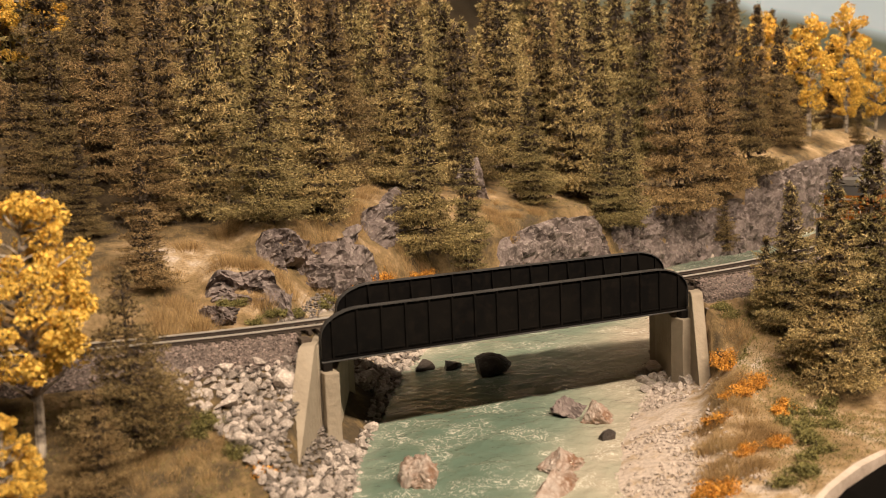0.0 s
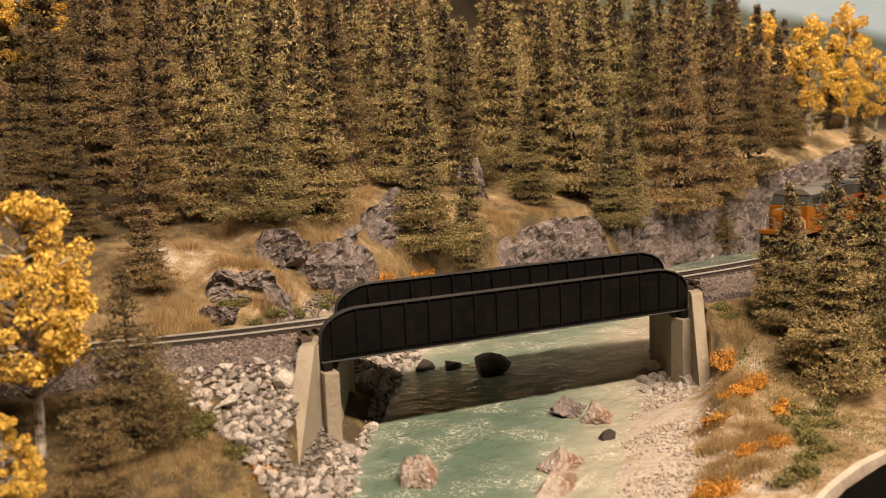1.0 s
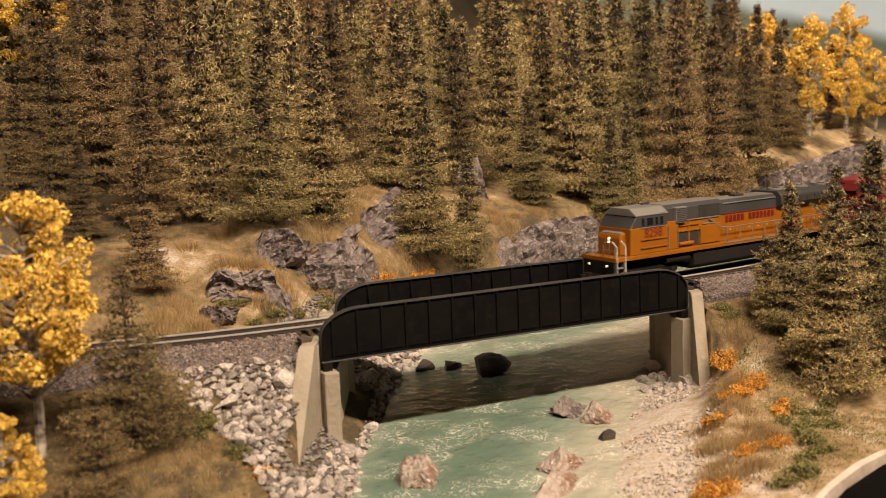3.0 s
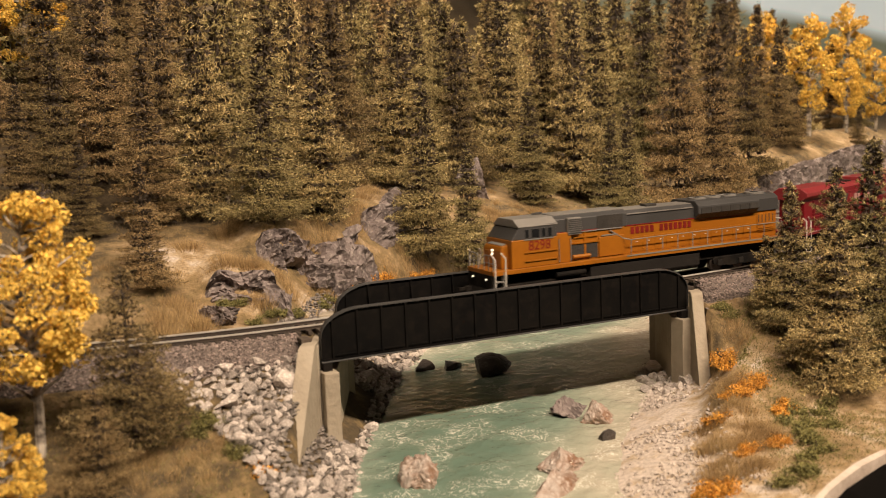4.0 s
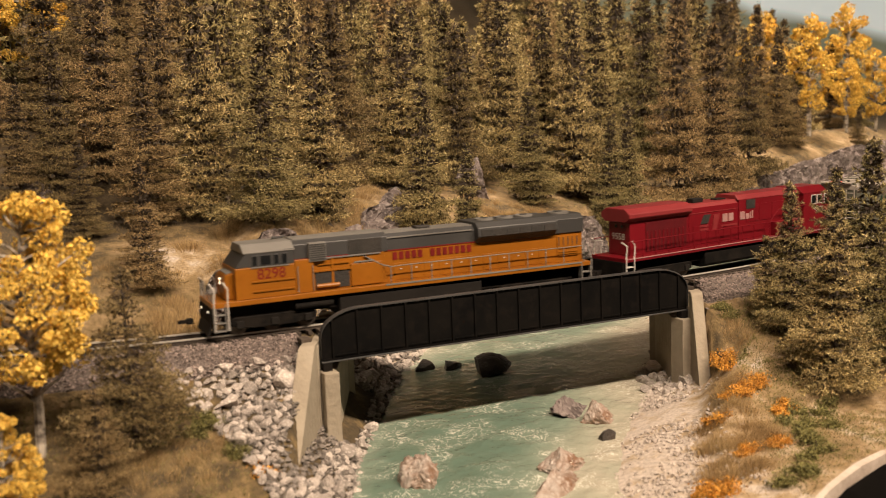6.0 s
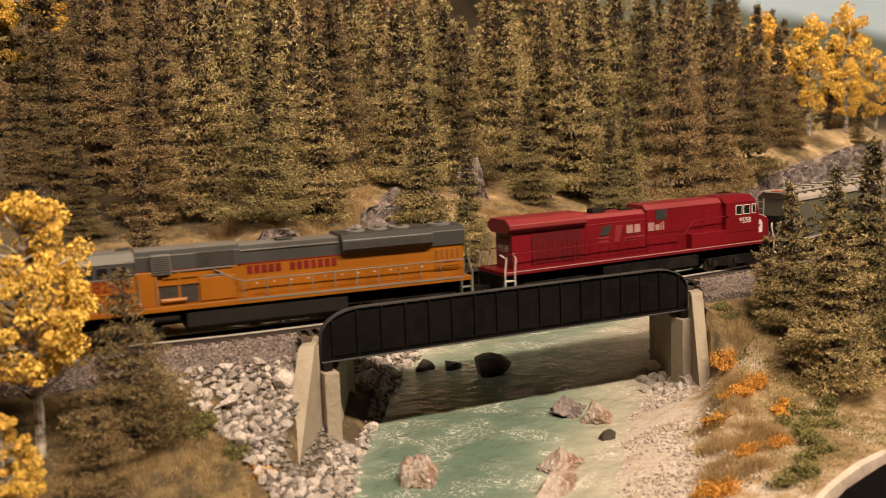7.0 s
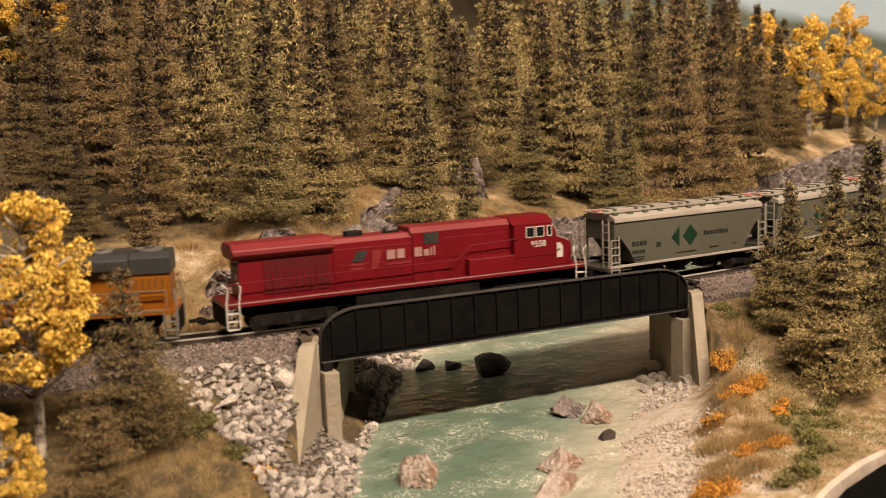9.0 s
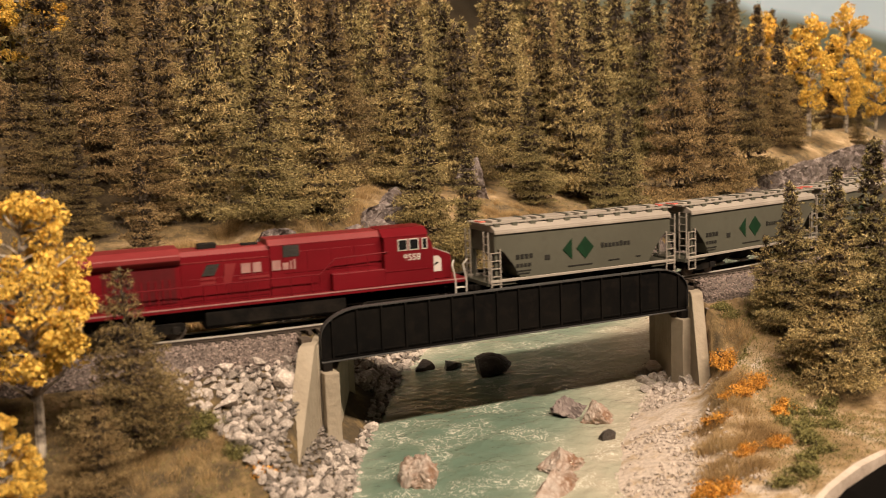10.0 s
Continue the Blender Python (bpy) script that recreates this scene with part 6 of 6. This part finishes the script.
for s in (1, -1):
    for u0, u1 in ((213.0, 219.6), (220.6, 227.2), (229.2, 233.0)):
        w = part("side_window", ub(u0, u1, *sorted((s * 15.9, s * 16.5)), 41.2, 48.6, 0.1), white_mat, cp, "white-framed cab window")
        part("pane", ub(u0 + 0.6, u1 - 0.6, *sorted((s * 16.3, s * 16.65)), 41.9, 48.0), glass_mat, w, "dark glass")
    part("cab_emblem", uprism([(235.8, 25.5), (235.8, 33), (237.6, 35.6), (241.5, 35.6), (243.5, 33), (243.5, 25.5)], "y", *sorted((s * 12.4, s * 12.8))), white_mat, cp, "white arched emblem plate")
    part("emblem_mark", uprism([(237.4, 29), (240, 31.8), (242, 31), (240, 30.2)], "y", *sorted((s * 12.7, s * 12.95))), grille_mat, cp)
    part("nose_line", ub(205, 236, *sorted((s * 16.1, s * 16.5)), 28.6, 29.2), red_mat, cp)
    part("rear_grille", ub(36, 77, *sorted((s * 10.5, s * 11.1)), 22.5, 43.0), dark_red_mat, cp, "dark red radiator grille")
    for k in range(10):
        part("grille_bar", ub(37 + k * 4, 37.8 + k * 4, *sorted((s * 11.0, s * 11.5)), 22.5, 36.5), red_mat, cp)
    part("hood_line", ub(80, 133, *sorted((s * 10.7, s * 11.1)), 44.6, 45.1), dusty_red_mat, cp)
    for k in range(6):
        part("hood_door", ub(84 + k * 8.2, 91.6 + k * 8.2, *sorted((s * 10.7, s * 11.1)), 22.0, 35.0, 0.1), red_mat, cp)
    for k in range(4):
        part("blower_door", ub(141 + k * 15, 154.5 + k * 15, *sorted((s * 11.7, s * 12.1)), 33.5, 46.5, 0.1), red_mat, cp)
    part("blower_intake", ub(141, 151, *sorted((s * 11.8, s * 12.3)), 43.5, 50.5), grille_mat, cp, "dark intake")
    part("side_cabinet", ub(170, 204, *sorted((s * 11.0, s * 17.0)), 20.4, 31.0, 0.4), red_mat, cp)
    # company word and emblem: plain shapes
    part("emblem", uprism([(92, 36.5), (95.5, 43), (103, 43), (99.5, 36.5)], "y", *sorted((s * 10.8, s * 11.3))), grille_mat, cp, "faded dark emblem shape")
    for z in (34.0, 31.4):
        part("emblem_stripe", ub(91, 100, *sorted((s * 10.8, s * 11.3)), z, z + 1.5), dusty_red_mat, cp)
    part("emblem_wedge", uprism([(104.5, 31), (109, 31), (112.5, 42.5), (106, 42.5)], "y", *sorted((s * 10.8, s * 11.35))), dusty_red_mat, cp, "faded pink emblem wedge")
    for u, w, hh, yy in ((115.5, 5.6, 6.6, 11.3), (122.4, 5.2, 6.6, 11.3), (134, 5.2, 6.6, 12.4), (140.4, 3.6, 4.6, 12.4), (145.0, 1.2, 5.6, 12.4), (147.2, 1.2, 6.6, 12.4)):
        part("letter_bar", ub(u, u + w, *sorted((s * (yy - 0.6), s * yy)), 36.0, 36.0 + hh * 0.9), faded_mat, cp, "faded white letter-sized bar")
    part("small_letter_bar", ub(114, 132, *sorted((s * 10.8, s * 11.35)), 32.4, 33.8), dusty_red_mat, cp)
    rail = [(13, s * 17.0, 31.6)] + [(u, s * 17.0, 31.8) for u in range(27, 158, 13)] + [(162, s * 17.0, 31.6)]
    railing(cp, rail, red_mat, 20.0)
    part("handrail", urod([(162, s * 17.0, 31.6), (172, s * 17.0, 40.5), (206, s * 17.0, 41.5)], 0.34), red_mat, cp)
    for u in (180, 193):
        part("stanchion", urod([(u, s * 17.0, 31), (u, s * 17.0, 40.9)], 0.34), red_mat, cp)
    part("sill_stripe", ub(12, 258, *sorted((s * 17.3, s * 17.7)), 19.5, 20.2), faded_mat, cp, "thin dusty sill stripe")
    for u0, u1 in ((11, 18), (251, 258)):
        steps(cp, u0, u1, s * 17.6, 20.0, under_mat, white_mat)
    for u in (11.0, 18.5, 251.0, 258.5):
        bend = -1 if u < 100 else 1
        part("end_handrail", urod([(u, s * 17.3, 5), (u, s * 17.3, 20), (u - bend * 1.6, s * 16.5, 29), (u + bend * 2.2 if u in (11.0, 258.5) else u, s * 15.0, 32)], 0.55), white_mat, cp, "white end handrail")
    part("end_light", disc(bmesh.new(), -20.6 * MM, s * 3 * MM, 41 * MM, 1.0 * MM, 0.8 * MM, "x", 12), grille_mat, cp)
part("rear_platform", ub(9.5, 11, -15.5, 15.5, 6.5, 17.8, 0.3), under_mat, cp)
part("front_pilot", ub(258, 259.6, -15.5, 15.5, 6.5, 17.8, 0.3), under_mat, cp)
part("end_railing", urod([(10.5, -15, 20.4), (10.5, -14, 31), (10.5, -4, 31)], 0.4), white_mat, cp)
part("exhaust_stack", ub(92, 103, -3.6, 3.6, 51.4, 54.6, 0.5), tank_mat, cp, "dusty exhaust stack")
part("bell_bracket", ub(118, 128, -3, 3, 51.4, 52.6, 0.3), tank_mat, cp)
lettering("9558", 222.5, 36.6, 4.2, 16.2, white_mat, cp)
cu = bpy.data.curves.new("rear_number", "FONT")
cu.body, cu.size, cu.align_x, cu.align_y, cu.extrude = "9558", 6.6 * MM, "CENTER", "CENTER", 0.00005
tmp = new("tmp", cu)
bpy.context.view_layer.update()
me = bpy.data.meshes.new_from_object(tmp.evaluated_get(bpy.context.evaluated_depsgraph_get()))
bpy.data.objects.remove(tmp)
me.materials.append(white_mat)
ob = new("road_number", me)
ob.parent = cp
ob.matrix_basis = pose(-20.9 * MM, -1.0 * MM, 33.5 * MM, 90, 0, 90)
for uc in (54, 216):
    wheels += truck(cp, uc, 3, 6.0, 21)
coupler(cp, 0, 1)
coupler(cp, L2, -1)

# covered hoppers
L3 = 158.0


def hopper_car():
    h = vehicle("hopper_car", "olive grey covered hopper wagon with a green diamond emblem", "wagon", L3, (24, 134))
    group = "hopper wagons"
    h["group"] = group
    body = [(9, 47), (149, 47), (149, 36), (143, 34), (136, 25), (131, 15.5), (27, 15.5), (22, 25), (15, 34), (9, 36)]
    part("body", uprism(body, "y", -17.2, 17.2, 0.3), hopper_mat, h, "olive grey ribbed body")
    part("slope_sheet", uprism([(9, 36), (15, 34), (29, 15), (129, 15), (143, 34), (149, 36), (149, 44), (9, 44)], "y", -15.6, 15.6), grille_mat, h)
    part("roof", uprism([(-18.0, 46.6), (-17.8, 48.6), (-12, 51.2), (12, 51.2), (17.8, 48.6), (18.0, 46.6)], "x", 8, 150, 0.3), hopper_roof_mat, h, "dusty pinkish roof")
    for s in (1, -1):
        part("eave", ub(8, 150, *sorted((s * 17.1, s * 18.3)), 45.6, 47.4, 0.3), hopper_roof_mat, h, "pale eave")
        part("side_sill", ub(4, 154, *sorted((s * 15.5, s * 17.9)), 13.8, 15.6, 0.3), hopper_roof_mat, h, "pale side sill")
        part("roof_walk", ub(4, 154, *sorted((s * 9.4, s * 13.2)), 52.2, 52.8), hopper_roof_mat, h, "pale running board")
        for k in range(11):
            part("walk_bracket", ub(10 + k * 13.6, 14 + k * 13.6, *sorted((s * 12.0, s * 14.4)), 50.0, 52.3), hopper_mat, h)
        # emblem and markings
        y0, y1 = sorted((s * 17.1, s * 17.6))
        part("emblem_diamond", uprism([(71, 31), (78, 38.6), (85, 31), (78, 23.4)], "y", y0, y1), green_mat, h, "dark green diamond emblem")
        part("emblem_triangle", uprism([(60, 31), (67.4, 38.2), (67.4, 23.8)], "y", y0, y1), green_mat, h, "dark green triangle emblem")
        for k in range(8):
            u = 91 + k * 3.1
            part("letter_bar", ub(u, u + 2.2, y0, y1, 29.8, 32.4 + (0.7 if k in (0, 5) else 0)), black_mark_mat, h)
        for k in range(4):
            part("letter_bar", ub(24 + k * 3.4, 26.4 + k * 3.4, y0, y1, 28.0, 31.0), black_mark_mat, h)
            part("letter_bar", ub(24 + k * 3.0, 26.1 + k * 3.0, y0, y1, 22.6, 24.8), black_mark_mat, h)
        for u0, u1, z in ((24, 35, 19.6), (24, 34, 17.8), (64, 84, 19.0), (97, 106, 20), (120, 124, 20.6), (134, 138, 20.6)):
            part("small_marking", ub(u0, u1, y0, y1, z, z + 0.7), black_mark_mat, h)
        part("data_panel", ub(46, 50, y0, y1, 25.5, 28.8), black_mark_mat, h)
        for sgn, e in ((1, 0), (-1, L3)):
            def at(u):
                return e + sgn * u
            # corner ladders beside and across the end
            for uu in (4.6, 11.5):
                part("ladder_stile", ub(*sorted((at(uu), at(uu + 0.8))), *sorted((s * 17.2, s * 18.0)), 6.5, 36 if uu > 5 else 34), hopper_roof_mat, h)
            for k in range(5):
                part("ladder_rung", ub(*sorted((at(4.6), at(12.3))), *sorted((s * 17.4, s * 18.1)), 12.5 + k * 5.2, 13.1 + k * 5.2), hopper_roof_mat, h)
            part("step", ub(*sorted((at(4.6), at(12.3))), *sorted((s * 17.2, s * 18.2)), 6.3, 7.0), hopper_roof_mat, h)
            for yy in (16.2, 9.5):
                part("end_stile", ub(*sorted((at(3.4), at(4.2))), *sorted((s * (yy), s * (yy + 0.8))), 14, 47.5), hopper_roof_mat, h)
            for k in range(6):
                part("end_rung", ub(*sorted((at(3.3), at(4.0))), *sorted((s * 9.7, s * 16.8)), 18 + k * 5.2, 18.6 + k * 5.2), hopper_roof_mat, h)
            part("corner_post", ub(*sorted((at(8.2), at(10.4))), *sorted((s * 15.4, s * 17.0)), 14, 47, 0.2), hopper_mat, h)
    for sgn, e in ((1, 0), (-1, L3)):
        part("end_sheet", ub(*sorted((e + sgn * 8.6, e + sgn * 9.6)), -16.5, 16.5, 33, 48.5, 0.2), hopper_mat, h, "grey end sheet")
        part("end_platform", ub(*sorted((e + sgn * 3.0, e + sgn * 24)), -16.5, 16.5, 11.5, 14.0, 0.3), hopper_mat, h)
        part("end_brace", uprism([(e + sgn * 9, 34), (e + sgn * 11, 34), (e + sgn * 28, 14), (e + sgn * 26, 14)], "y", -1.2, 1.2), hopper_mat, h)
        part("roof_end_walk", ub(*sorted((e + sgn * 3.5, e + sgn * 9)), -13.2, 13.2, 52.0, 52.7), hopper_roof_mat, h)
        part("grip", urod([(e + sgn * 5, -4, 53.2), (e + sgn * 5, 4, 53.2), (e + sgn * 8.5, 4, 53.2)], 0.5), pink_mat, h, "red roof grip")
        coupler(h, e, sgn)
    for k in range(4):
        part("roof_hatch", ub(13 + k * 34, 43 + k * 34, -5.6, 5.6, 51.0, 53.6, 0.5), hopper_roof_mat, h, "long trough hatch cover")
        for j in (0, 1):
            part("hatch_clamp", ub(17 + k * 34 + j * 19, 19 + k * 34 + j * 19, -7.4, 7.4, 52.2, 54.2, 0.3), hopper_mat, h)
    for k in range(3):
        u = 52 + k * 27
        bm = bmesh.new()
        lo = [bm.verts.new((-a * MM, b * MM, 4.6 * MM)) for a, b in ((u - 4, -4), (u + 4, -4), (u + 4, 4), (u - 4, 4))]
        hi = [bm.verts.new((-a * MM, b * MM, 15.4 * MM)) for a, b in ((u - 12, -15), (u + 12, -15), (u + 12, 15), (u - 12, 15))]
        bm.faces.new(lo)
        bm.faces.new(hi)
        for j in range(4):
            bm.faces.new((lo[j], lo[(j + 1) % 4], hi[(j + 1) % 4], hi[j]))
        part("discharge_hopper", bm, under_mat, h)
        part("outlet_gate", ub(u - 5, u + 5, -7, 7, 3.6, 5.0, 0.2), hopper_roof_mat, h)
    out = []
    for uc in (24, 134):
        out += truck(h, uc, 2, 5.2, 20)
    return h, out


for _ in range(3):
    hop, ws = hopper_car()
    wheels += ws

# ---- what moves ----
SPEED, NOSE = 0.0915, -0.0239


def nose_place(t):
    return NOSE + SPEED * (5.5 - t)


def motions():
    times = [k * 0.25 for k in range(41)]
    back = 0.0
    for v, length, (b1, b2) in vehicles:
        rows_v = []
        for t in times:
            s = nose_place(t) + back
            x1, y1, _ = track_at(s + b1 * MM)
            x2, y2, _ = track_at(s + b2 * MM)
            d = Vector((x1 - x2, y1 - y2, 0)).normalized()
            a = math.atan2(d.y, d.x)
            rows_v.append((t, Matrix.Translation((x1 + d.x * b1 * MM, y1 + d.y * b1 * MM, 0)) @ Matrix.Rotation(a, 4, "Z")))
        walk(v, rows_v)
        back += length * MM
    for w, uc, r in wheels:
        rate = SPEED / (r * MM)
        walk(w, [(k / 15, Matrix.Translation((-uc * MM, 0, r * MM)) @ Matrix.Rotation(rate * k / 15, 4, "Y")) for k in range(151)])


motions()
